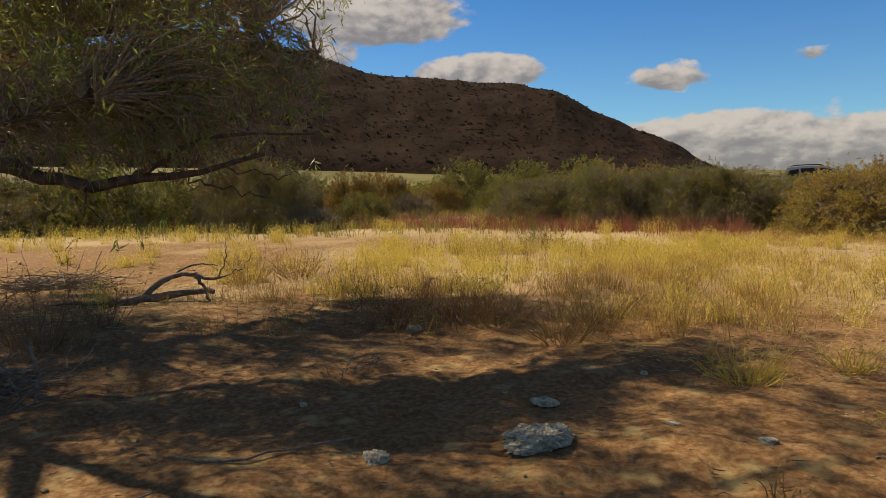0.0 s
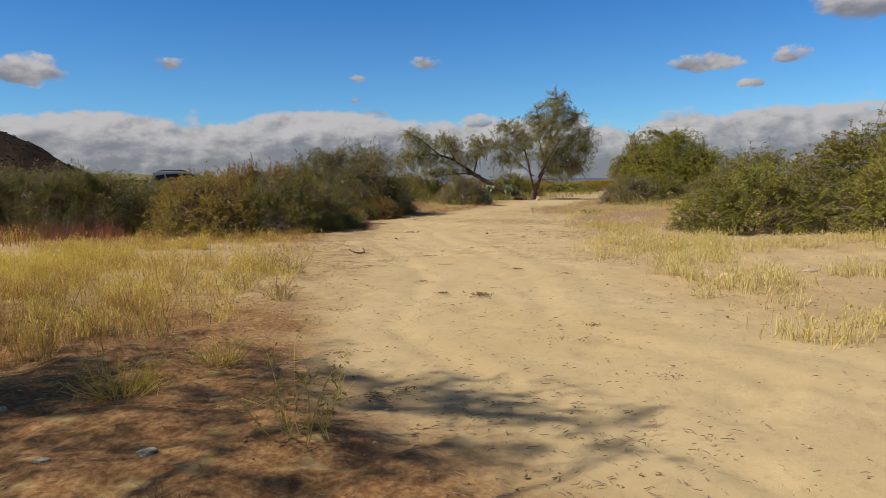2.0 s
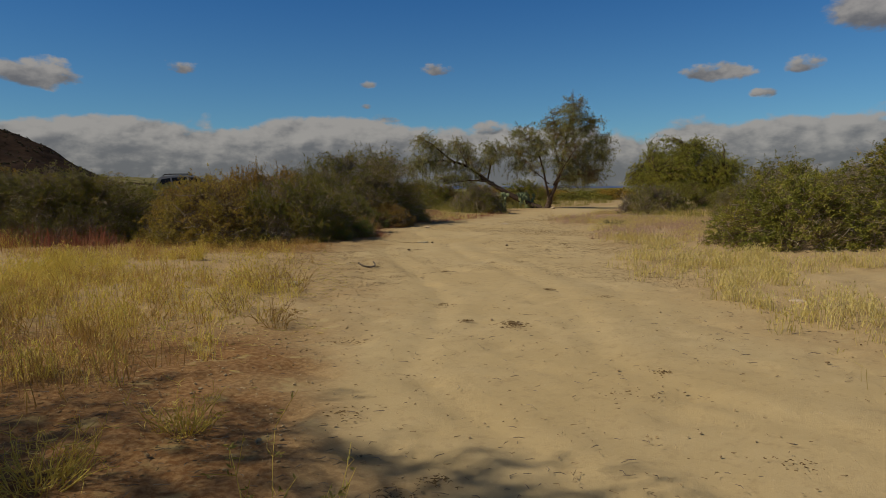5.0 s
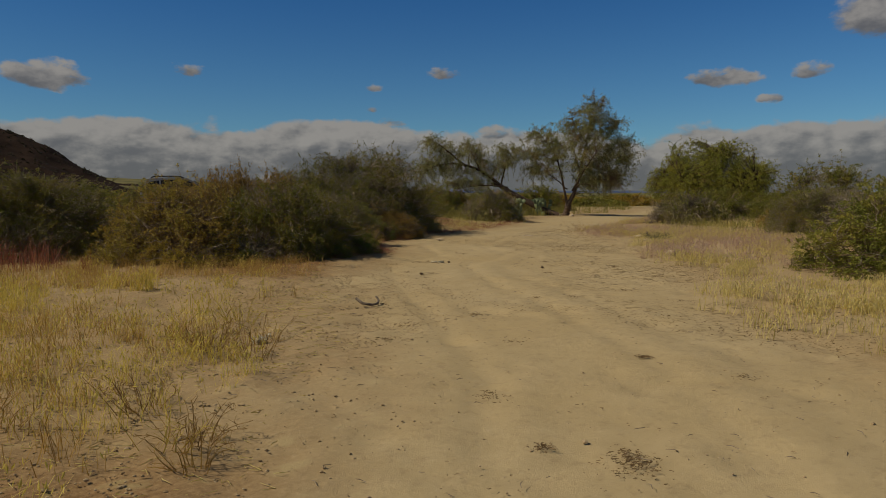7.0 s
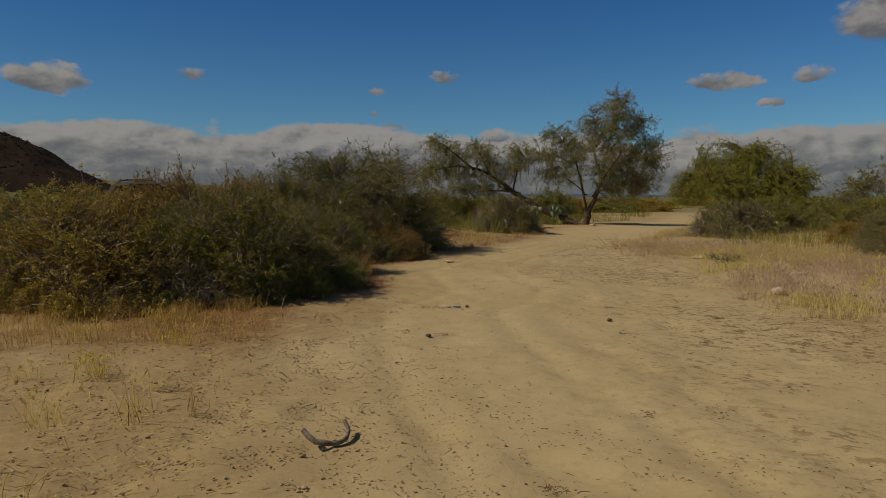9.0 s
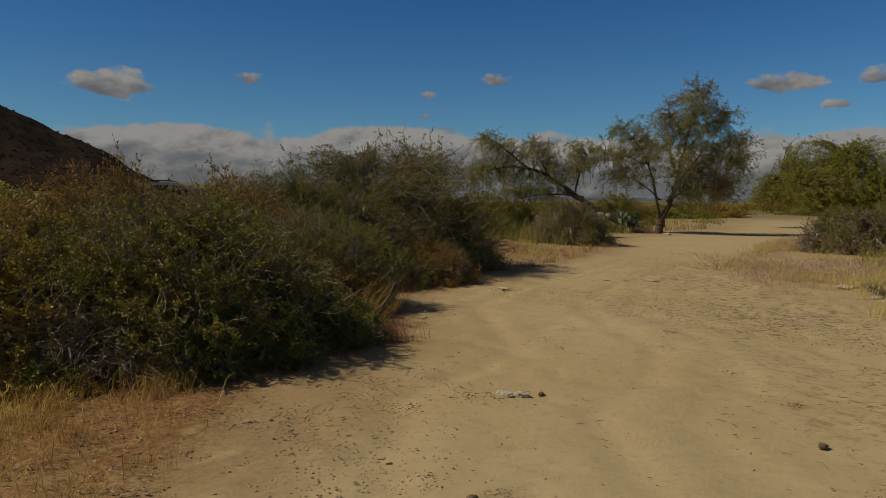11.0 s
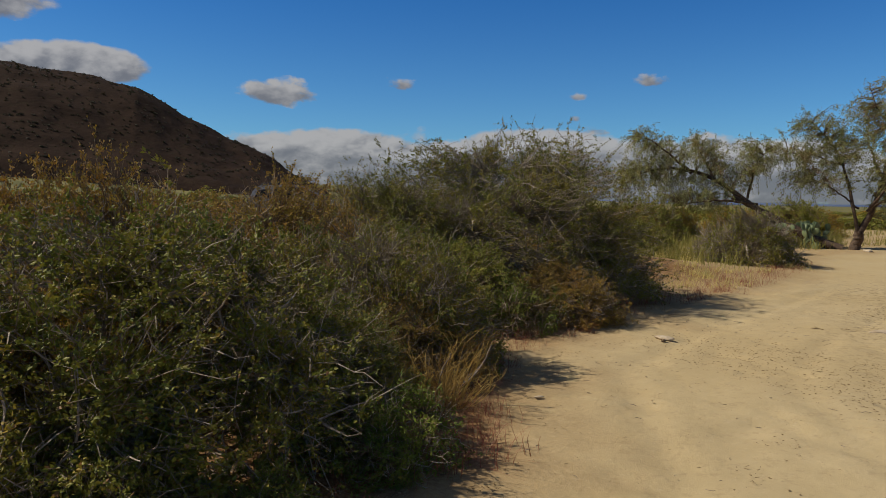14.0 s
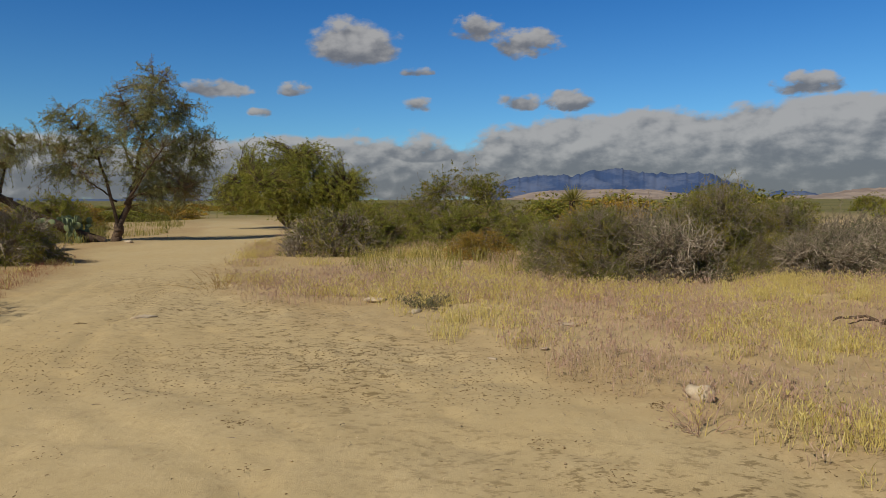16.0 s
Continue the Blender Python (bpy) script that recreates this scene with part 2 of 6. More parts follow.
def ground_build(nt):
    bare = N(nt, "ShaderNodeAttribute")
    bare.attribute_name = "bare"
    swept = N(nt, "ShaderNodeAttribute")
    swept.attribute_name = "swept"
    far = N(nt, "ShaderNodeAttribute")
    far.attribute_name = "far_growth"
    bare, far = bare.outputs["Fac"], far.outputs["Fac"]
    grain = noise_at(nt, 160.0, 2.0, 0.7)
    fine = noise_at(nt, 24.0, 5.0, 0.65)
    mid = noise_at(nt, 3.2, 4.0, 0.6)
    broad = noise_at(nt, 0.35, 3.0)
    # open sand of the wash
    sand = blend(nt, step(nt, mid, 0.3, 0.75), (0.44, 0.338, 0.182), (0.485, 0.375, 0.208))
    sand = blend(nt, step(nt, broad, 0.35, 0.7), sand, (0.44, 0.332, 0.172))
    clump = noise_at(nt, 11.0, 6.0, 0.7)
    sand = blend(nt, calc(nt, "MULTIPLY", step(nt, clump, 0.48, 0.34), 0.3), sand, (0.27, 0.19, 0.1))
    sand = blend(nt, calc(nt, "MULTIPLY", step(nt, fine, 0.58, 0.72), 0.25), sand, (0.6, 0.48, 0.32))
    # soil among the growth with fine litter; redder tone also carries shade
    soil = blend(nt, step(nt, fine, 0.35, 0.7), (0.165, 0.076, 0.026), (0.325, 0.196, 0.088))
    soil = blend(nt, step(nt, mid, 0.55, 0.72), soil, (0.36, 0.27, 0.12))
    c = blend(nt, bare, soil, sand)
    # streaks of dark leaf crumbs swept over the sand
    sweep = noise_at(nt, 13.0, 6.0, 0.72, (1.0, 0.55, 1.0), 24.0)
    where = noise_at(nt, 0.28, 2.0)
    crumbs = calc(nt, "MULTIPLY", step(nt, sweep, 0.52, 0.6), calc(nt, "MULTIPLY", step(nt, where, 0.35, 0.52), swept.outputs["Fac"]))
    c = blend(nt, calc(nt, "MULTIPLY", crumbs, 0.8), c, (0.13, 0.088, 0.036))
    c = blend(nt, calc(nt, "MULTIPLY", step(nt, grain, 0.62, 0.75), 0.35), c, (0.66, 0.56, 0.43))
    c = blend(nt, calc(nt, "MULTIPLY", step(nt, grain, 0.38, 0.28), 0.4), c, (0.2, 0.14, 0.08))
    scrub = blend(nt, step(nt, noise_at(nt, 0.06, 5.0, 0.65), 0.4, 0.6), (0.18, 0.155, 0.055), (0.105, 0.1, 0.032))
    c = blend(nt, far, c, scrub)
    rugged = calc(nt, "MULTIPLY_ADD", bare, -0.4, 0.65)
    h = calc(nt, "ADD", calc(nt, "MULTIPLY", fine, rugged), calc(nt, "MULTIPLY", grain, 0.22))
    h = calc(nt, "ADD", h, calc(nt, "MULTIPLY", mid, 0.9))
    bump = N(nt, "ShaderNodeBump", Strength=0.5, Distance=0.035, Height=h)
    p = N(nt, "ShaderNodeBsdfPrincipled", Base_Color=c, Roughness=0.95, Normal=bump.outputs[0])
    p.inputs["Specular IOR Level"].default_value = 0.15
    return p.outputs[0]


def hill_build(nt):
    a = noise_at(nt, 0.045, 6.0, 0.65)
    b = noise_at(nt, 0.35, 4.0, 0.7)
    # shade over the hill is put into this rock colour
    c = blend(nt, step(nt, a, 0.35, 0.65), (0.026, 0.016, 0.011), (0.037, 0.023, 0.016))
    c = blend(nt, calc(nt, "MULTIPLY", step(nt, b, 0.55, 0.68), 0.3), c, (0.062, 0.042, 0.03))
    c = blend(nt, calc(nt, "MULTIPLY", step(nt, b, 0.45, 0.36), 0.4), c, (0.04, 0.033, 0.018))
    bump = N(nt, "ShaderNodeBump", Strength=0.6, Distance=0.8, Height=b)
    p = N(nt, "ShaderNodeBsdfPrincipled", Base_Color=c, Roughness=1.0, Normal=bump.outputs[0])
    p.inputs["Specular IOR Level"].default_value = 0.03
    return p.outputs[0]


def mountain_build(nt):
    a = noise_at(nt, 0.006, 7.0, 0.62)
    # distance haze is put into the rock colour as blue
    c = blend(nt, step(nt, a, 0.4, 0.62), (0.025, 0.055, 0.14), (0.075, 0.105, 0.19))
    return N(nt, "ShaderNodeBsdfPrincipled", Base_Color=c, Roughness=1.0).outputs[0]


def foothill_build(nt):
    a = noise_at(nt, 0.01, 6.0, 0.6)
    c = blend(nt, step(nt, a, 0.4, 0.62), (0.2, 0.15, 0.12), (0.3, 0.235, 0.185))
    return N(nt, "ShaderNodeBsdfPrincipled", Base_Color=c, Roughness=1.0).outputs[0]


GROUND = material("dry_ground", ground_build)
HILL = material("hill_rock_shade_toned", hill_build)
MOUNTAIN = material("far_rock_haze_blue", mountain_build)
FOOTHILL = material("far_pale_slope", foothill_build)
LEAF_OLIVE = leaf_material("olive_leaf", [(0.075, 0.098, 0.014), (0.15, 0.168, 0.021), (0.25, 0.22, 0.03), (0.38, 0.24, 0.038)])
LEAF_FRESH = leaf_material("fresh_green_leaf", [(0.08, 0.12, 0.014), (0.16, 0.2, 0.022), (0.26, 0.27, 0.036)])
# hill shrubs: leaf colour darkened to carry the hillside's shade
LEAF_HILL = leaf_material("hill_shrub_shade_toned", [(0.03, 0.028, 0.012), (0.042, 0.036, 0.015), (0.055, 0.045, 0.02)])
LEAF_GREEN = leaf_material("green_leaf", [(0.1, 0.125, 0.018), (0.19, 0.205, 0.03), (0.29, 0.27, 0.042), (0.4, 0.32, 0.06)])
LEAF_MESQUITE = leaf_material("mesquite_leaf", [(0.13, 0.165, 0.02), (0.24, 0.265, 0.035), (0.35, 0.335, 0.05), (0.42, 0.34, 0.06)], 0.6, 0.3)
LEAF_YELLOW = leaf_material("yellowing_leaf", [(0.17, 0.155, 0.02), (0.31, 0.235, 0.03), (0.4, 0.24, 0.033), (0.37, 0.155, 0.028)])
LEAF_GOLD = leaf_material("golden_olive_leaf", [(0.22, 0.2, 0.03), (0.36, 0.3, 0.045), (0.46, 0.34, 0.05), (0.42, 0.24, 0.04)])
LEAF_GREY = leaf_material("grey_leaf", [(0.09, 0.1, 0.04), (0.14, 0.14, 0.06), (0.2, 0.18, 0.09)])
LEAF_WILLOW = leaf_material("willow_leaf", [(0.16, 0.175, 0.055), (0.26, 0.27, 0.085), (0.35, 0.34, 0.12), (0.36, 0.27, 0.1)], 0.42, 0.4)
LEAF_NEAR = leaf_material("narrow_leaf", [(0.09, 0.14, 0.03), (0.17, 0.23, 0.05), (0.25, 0.29, 0.07), (0.22, 0.15, 0.05)], 0.4, 0.5)
LEAF_DRY = leaf_material("dried_leaf", [(0.2, 0.105, 0.042), (0.28, 0.16, 0.06), (0.34, 0.23, 0.095)])
GRASS_GOLD = leaf_material("golden_grass", [(0.5, 0.37, 0.07), (0.62, 0.48, 0.095), (0.7, 0.57, 0.14), (0.5, 0.33, 0.085)], 0.6, 0.35)
GRASS_PALE = leaf_material("pale_grass", [(0.5, 0.39, 0.11), (0.6, 0.48, 0.15), (0.66, 0.56, 0.22), (0.46, 0.31, 0.14)], 0.6, 0.35)
GRASS_RED = leaf_material("red_stems", [(0.2, 0.055, 0.035), (0.29, 0.1, 0.06), (0.37, 0.19, 0.09)], 0.6, 0.3)
GRASS_BROWN = leaf_material("brown_stems", [(0.22, 0.12, 0.04), (0.36, 0.22, 0.065), (0.5, 0.35, 0.1)], 0.6, 0.3)
GRASS_RUST = leaf_material("rusty_stems", [(0.34, 0.19, 0.05), (0.48, 0.31, 0.085), (0.58, 0.42, 0.12)], 0.6, 0.3)
GRASS_GREEN = leaf_material("green_grass", [(0.2, 0.19, 0.045), (0.28, 0.25, 0.06), (0.36, 0.29, 0.09)], 0.6, 0.35)
GRASS_PINK = leaf_material("pinkish_grass", [(0.42, 0.26, 0.19), (0.5, 0.34, 0.25), (0.53, 0.42, 0.28)], 0.6, 0.3)
BARK = bark_material("bark", (0.055, 0.036, 0.024), (0.17, 0.115, 0.075))
BARK_PALE = bark_material("pale_bark", (0.13, 0.1, 0.075), (0.36, 0.29, 0.22))
TWIG = bark_material("twig", (0.1, 0.068, 0.038), (0.3, 0.215, 0.12), 30)
TWIG_PALE = bark_material("pale_twig", (0.2, 0.155, 0.11), (0.5, 0.42, 0.32), 30)
TWIG_GREY = bark_material("grey_twig", (0.12, 0.09, 0.06), (0.4, 0.325, 0.235), 30)
DEADWOOD = bark_material("dead_wood", (0.1, 0.075, 0.055), (0.34, 0.27, 0.2), 18)
STONE = bark_material("pale_stone", (0.34, 0.26, 0.17), (0.56, 0.46, 0.33), 9)
DUNG = bark_material("dung", (0.09, 0.06, 0.035), (0.24, 0.17, 0.1), 25)
CRUST = bark_material("grey_crust", (0.24, 0.21, 0.14), (0.8, 0.73, 0.55), 28)
CRUMB_DARK = bark_material("dark_leaf_crumb", (0.1, 0.06, 0.025), (0.22, 0.14, 0.065), 20)
CRUMB = bark_material("leaf_crumb", (0.17, 0.115, 0.06), (0.36, 0.26, 0.14), 20)
GRIT = bark_material("sandy_grit", (0.31, 0.225, 0.12), (0.5, 0.385, 0.24), 12)
CACTUS = plain("cactus_pad", (0.17, 0.21, 0.09), 0.55, 0.0, 0.25, 6)
PAINT = plain("grey_paint", (0.3, 0.3, 0.29), 0.5, 0.0, 0.04)
DARK = plain("dark_trim", (0.02, 0.02, 0.022), 0.5)
RUBBER = plain("rubber", (0.025, 0.025, 0.025), 0.8)
RIM = plain("alloy", (0.45, 0.45, 0.46), 0.35, 0.9)


def glass_build(nt):
    return N(nt, "ShaderNodeBsdfPrincipled", Base_Color=(0.012, 0.014, 0.016, 1), Roughness=0.4, Specular_IOR_Level=0.2).outputs[0]


GLASS = material("tinted_glass", glass_build)


# ---- geometry helpers ----
rng = np.random.default_rng(7)


def hash01(ix, iy, seed):
    n = (ix.astype(np.int64) * 374761393 + iy.astype(np.int64) * 668265263 + seed * 1274126177) & 0x7FFFFFFF
    n = ((n ^ (n >> 13)) * 1274126177) & 0x7FFFFFFF
    return ((n ^ (n >> 16)) & 0xFFFF) / 65535.0


def value_noise(x, y, seed=0):
    ix, iy = np.floor(x), np.floor(y)
    fx, fy = x - ix, y - iy
    fx, fy = fx * fx * (3 - 2 * fx), fy * fy * (3 - 2 * fy)
    a, b = hash01(ix, iy, seed), hash01(ix + 1, iy, seed)
    c, d = hash01(ix, iy + 1, seed), hash01(ix + 1, iy + 1, seed)
    return (a * (1 - fx) + b * fx) * (1 - fy) + (c * (1 - fx) + d * fx) * fy


def fbm(x, y, octaves=4, seed=0):
    x, y = np.asarray(x, float), np.asarray(y, float)
    total, amp, size = 0.0, 0.5, 0.0
    for k in range(octaves):
        total = total + amp * value_noise(x * 2**k + 17.3 * k, y * 2**k - 9.1 * k, seed + k)
        size, amp = size + amp, amp * 0.5
    return total / size


def smooth(v, lo, hi):
    t = np.clip((v - lo) / (hi - lo), 0, 1)
    return t * t * (3 - 2 * t)


class Geo:
    """Gathers verts and faces of one mesh."""
    def __init__(self):
        self.v, self.f, self.n = [], [], 0

    def add(self, verts, faces):
        self.v.append(np.asarray(verts, np.float32).reshape(-1, 3))
        self.f.append(np.asarray(faces, np.int64) + self.n)
        self.n += len(self.v[-1])
        return self

    def tubes(self, pts, radii, sides=4):
        """Many tapered tubes at once: pts (n, k, 3), radii (n, k)."""
        pts, radii = np.asarray(pts, float), np.asarray(radii, float)
        n, k = pts.shape[:2]
        tan = np.gradient(pts, axis=1)
        tan /= np.linalg.norm(tan, axis=2, keepdims=True) + 1e-9
        ref = np.where(np.abs(tan[:, :1, 2:]) > 0.8, np.array([1.0, 0, 0]), np.array([0, 0, 1.0]))
        u = np.cross(tan, np.broadcast_to(ref, tan.shape))
        u /= np.linalg.norm(u, axis=2, keepdims=True) + 1e-9
        w = np.cross(tan, u)
        ang = np.arange(sides) * 2 * np.pi / sides
        ring = u[:, :, None] * np.cos(ang)[None, None, :, None] + w[:, :, None] * np.sin(ang)[None, None, :, None]
        verts = pts[:, :, None] + ring * radii[:, :, None, None]
        base = (np.arange(n) * k * sides)[:, None, None]
        i, j = np.arange(k - 1)[None, :, None] * sides, np.arange(sides)[None, None, :]
        j2 = (j + 1) % sides
        quads = np.stack([base + i + j, base + i + j2, base + i + sides + j2, base + i + sides + j], -1)
        return self.add(verts, quads.reshape(-1, 4))

    def leaves(self, at, way, length, width, seed_rng):
        """Diamond leaves, folded a little along the middle: at (n, 3), way (n, 3)."""
        n = len(at)
        way = way / (np.linalg.norm(way, axis=1, keepdims=True) + 1e-9)
        side = np.cross(way, seed_rng.normal(size=(n, 3)))
        side /= np.linalg.norm(side, axis=1, keepdims=True) + 1e-9
        up = np.cross(side, way)
        L, W = np.broadcast_to(length, n)[:, None], np.broadcast_to(width, n)[:, None]
        mid = at + way * L * 0.45
        a, b = mid + side * W / 2 + up * W * 0.15, mid - side * W / 2 + up * W * 0.15
        verts = np.stack([at, a, at + way * L, b], 1)
        return self.add(verts, np.arange(n * 4).reshape(n, 4))

    def mesh(self, name, mat, smooth_shade=False):
        me = bpy.data.meshes.new(name)
        v = np.concatenate(self.v)
        quads = [f for f in self.f if f.shape[1] == 4]
        tris = [f for f in self.f if f.shape[1] == 3]
        loops = np.concatenate([f.ravel() for f in quads + tris])
        sizes = np.concatenate([np.full(len(f), f.shape[1]) for f in quads + tris])
        me.vertices.add(len(v)), me.loops.add(len(loops)), me.polygons.add(len(sizes))
        me.vertices.foreach_set("co", v.ravel())
        me.loops.foreach_set("vertex_index", loops.astype(np.int32))
        me.polygons.foreach_set("loop_start", (np.cumsum(sizes) - sizes).astype(np.int32))
        me.polygons.foreach_set("use_smooth", np.full(len(sizes), smooth_shade))
        me.materials.append(mat)
        me.update(calc_edges=True)
        me.validate()
        return me


def geo_part(name, geo, mat, parent=None, label="", smooth_shade=False):
    ob = new(name, geo.mesh(name, mat, smooth_shade))
    ob.parent = parent
    return tagged(ob, label)


def part(name, bm, mat, parent=None, label="", smooth_shade=False):
    me = bpy.data.meshes.new(name)
    bm.to_mesh(me)
    bm.free()
    me.materials.append(mat)
    if smooth_shade:
        me.polygons.foreach_set("use_smooth", [True] * len(me.polygons))
    ob = new(name, me)
    ob.parent = parent
    return tagged(ob, label)


def unit(v):
    return v / (np.linalg.norm(v, axis=-1, keepdims=True) + 1e-9)


def bezier(p0, p1, p2, k):
    t = np.linspace(0, 1, k)[None, :, None]
    return (1 - t) ** 2 * p0[:, None] + 2 * t * (1 - t) * p1[:, None] + t * t * p2[:, None]


# ---- the lie of the land ----
ROAD_LEFT = [(1.0, -9), (2.4, 0), (3.7, 4.6), (4.6, 6.6), (6.1, 7.7), (7.8, 9.2), (9.6, 11.5), (11.6, 14.4), (13.4, 16.5), (15.6, 17.1),
             (17.6, 19.8), (21.2, 21.4), (24.6, 22.3), (30, 24.2), (36, 27.2), (41, 28.2), (47, 28.4), (56, 31.5), (70, 38)]
ROAD_RIGHT = [(5.2, -9), (6.6, 1.0), (8.5, 3.6), (11.1, 5.8), (14.2, 8.4), (18.3, 11.2), (20.6, 13.2), (22.6, 15.4), (24.4, 17.2), (29.5, 20.2),
              (39, 22.4), (49, 24.6), (60, 29), (72, 35)]


def along(poly, x, y):
    """Distance to a polyline."""
    best = np.full(np.shape(x), 1e9)
    for (ax, ay), (bx, by) in zip(poly, poly[1:]):
        dx, dy = bx - ax, by - ay
        t = np.clip(((x - ax) * dx + (y - ay) * dy) / (dx * dx + dy * dy), 0, 1)
        best = np.minimum(best, np.hypot(x - ax - t * dx, y - ay - t * dy))
    return best


def left_side(x, y):
    return along(ROAD_LEFT, x, y) < along(ROAD_RIGHT, x, y)


def in_road(x, y):
    """Signed distance to the wash's edge: positive on the sand."""
    x, y = np.asarray(x, float), np.asarray(y, float)
    ring = ROAD_LEFT + ROAD_RIGHT[::-1]
    inside = np.zeros(np.shape(x), bool)
    for (ax, ay), (bx, by) in zip(ring, ring[1:] + ring[:1]):
        hit = (ay > y) != (by > y)
        xs = ax + (y - ay) / ((by - ay) if by != ay else 1e-9) * (bx - ax)
        inside ^= hit & (x < xs)
    d = np.minimum(along(ROAD_LEFT, x, y), along(ROAD_RIGHT, x, y))
    return np.where(inside, d, -d)


def ground_z(x, y):
    x, y = np.asarray(x, float), np.asarray(y, float)
    r = np.hypot(x - 8, y - 8)
    z = (fbm(x * 0.35, y * 0.35, 3, 3) - 0.5) * 0.14 + (fbm(x * 1.6, y * 1.6, 3, 5) - 0.5) * 0.05
    d = in_road(x, y)
    z = z * (1 - 0.55 * smooth(d, -0.3, 1.0)) - 0.03 * smooth(d, -0.4, 0.6)
    # raised far bank beyond the scrub, and the long rise towards the hill
    left = (-0.66 * (x - 10) + 0.75 * (y - 12))
    z = z + 14.0 * smooth(left, 70, 300)
    z = z + 0.74 * np.exp(-(((x - 25) / 13.0) ** 2 + ((y - 46) / 11.0) ** 2))
    z = z + 0.35 * np.exp(-(((x - 26.5) / 2.6) ** 2 + ((y - 26.6) / 1.8) ** 2))
    return z * smooth(r, 6000, 900)


def hill_axis():
    return [-40.0, -31.4, -26.1, -20.4, -15.6, -12.3, -10.6, -8.0, -5.8, -1.8, 0.9, 5.4, 9.1, 12.4, 16.2, 18.9, 21.5, 24.0], \
           [7.6, 9.4, 10.9, 11.9, 11.95, 11.45, 11.1, 10.2, 9.4, 9.05, 8.7, 8.3, 7.75, 5.6, 3.9, 2.5, 1.0, -0.2]


def spread(lo, mid0, mid1, hi, fine, grow):
    out = list(np.arange(mid0, mid1, fine))
    s, v = fine, mid1
    while v < hi:
        out.append(v)
        s *= grow
        v += s
    out.append(hi)
    s, v, low = fine, mid0, []
    while v > lo:
        s *= grow
        v -= s
        low.append(max(v, lo))
    return np.array(sorted(set(low)) + out)


def build_ground():
    xs = spread(-4800, -5, 26, 4800, 0.1, 1.06)
    ys = spread(-4800, 1, 23, 4800, 0.1, 1.06)
    X, Y = np.meshgrid(xs, ys)
    Z = ground_z(X, Y)
    # wheel ruts and trodden pits in the sand
    d = in_road(X, Y)
    near = (X > -6) & (X < 28) & (Y > 0) & (Y < 26)
    ruts = np.sin(along(ROAD_LEFT, X, Y) * 2.1 + 2.5 * fbm(X * 0.3, Y * 0.3, 2, 9)) * 0.012 * smooth(d, 0.3, 1.2)
    dl = along(ROAD_LEFT, X, Y) + 0.25 * (fbm(X * 0.25, Y * 0.25, 2, 13) - 0.5)
    tread = 0.75 + 0.5 * value_noise(X * 4.0, Y * 4.0, 15)
    for off, deep in ((1.15, 0.035), (2.75, 0.03), (3.5, 0.018)):
        ruts = ruts - deep * 0.6 * tread * np.exp(-((dl - off) / 0.13) ** 2) * smooth(d, 0.2, 0.8) + 0.2 * deep * np.exp(-((dl - off - 0.3) / 0.14) ** 2) * smooth(d, 0.2, 0.8)
    pits = smooth(fbm(X * 2.6, Y * 2.6, 2, 21), 0.62, 0.78) * -0.028 + (fbm(X * 4.0, Y * 5.5, 3, 23) - 0.5) * 0.05 * (1 - 0.7 * smooth(d, 0, 1))
    ripple = (fbm(X * 0.9 + Y * 1.6, (X * 1.6 - Y * 0.9) * 2.6, 3, 31) - 0.5) * 0.04 * (1 - 0.8 * smooth(d, -0.5, 0.8))
    Z = Z + np.where(near, ruts + pits + ripple, 0)
    ny, nx = X.shape
    idx = np.arange(nx * ny).reshape(ny, nx)
    quads = np.stack([idx[:-1, :-1], idx[:-1, 1:], idx[1:, 1:], idx[1:, :-1]], -1).reshape(-1, 4)
    g = Geo().add(np.stack([X, Y, Z], -1), quads)
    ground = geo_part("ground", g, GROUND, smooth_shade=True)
    me = ground.data
    # shade put into colour: soil tone drawn out over the thicket's and tree's shadow
    hem = left_side(X, Y) * smooth(X + 0.5 * Y, 18, 21) * smooth(X, 30, 22)
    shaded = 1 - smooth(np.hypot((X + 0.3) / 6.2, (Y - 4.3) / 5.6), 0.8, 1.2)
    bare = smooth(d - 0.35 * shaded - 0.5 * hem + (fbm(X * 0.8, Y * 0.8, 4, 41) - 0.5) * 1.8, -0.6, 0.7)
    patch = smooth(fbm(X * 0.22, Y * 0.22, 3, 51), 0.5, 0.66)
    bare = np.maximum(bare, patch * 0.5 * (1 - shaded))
    # red soil, partly painted shade, only under the tree and beneath the thicket
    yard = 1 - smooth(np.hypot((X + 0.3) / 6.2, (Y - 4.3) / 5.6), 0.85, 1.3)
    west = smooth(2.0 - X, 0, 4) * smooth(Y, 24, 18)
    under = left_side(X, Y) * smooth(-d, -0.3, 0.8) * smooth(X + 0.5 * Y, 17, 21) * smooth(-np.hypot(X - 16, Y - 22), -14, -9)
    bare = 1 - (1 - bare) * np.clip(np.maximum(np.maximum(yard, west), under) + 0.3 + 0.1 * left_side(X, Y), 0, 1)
    r = np.hypot(X - 8, Y - 8)
    far = smooth(r + (fbm(X * 0.05, Y * 0.05, 3, 61) - 0.5) * 40, 55, 110)
    dr = along(ROAD_RIGHT, X, Y)
    swept = smooth(dr, 3.6, 1.2) * smooth(X, 9, 14) * smooth(X, 34, 28) * smooth(d, -1.6, 0.2)
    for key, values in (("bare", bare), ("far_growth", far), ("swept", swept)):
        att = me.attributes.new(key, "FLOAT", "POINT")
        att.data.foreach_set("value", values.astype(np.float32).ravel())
    tagged(ground, "dry sandy ground with a bare wash track and litter", "ground", kind="structure")


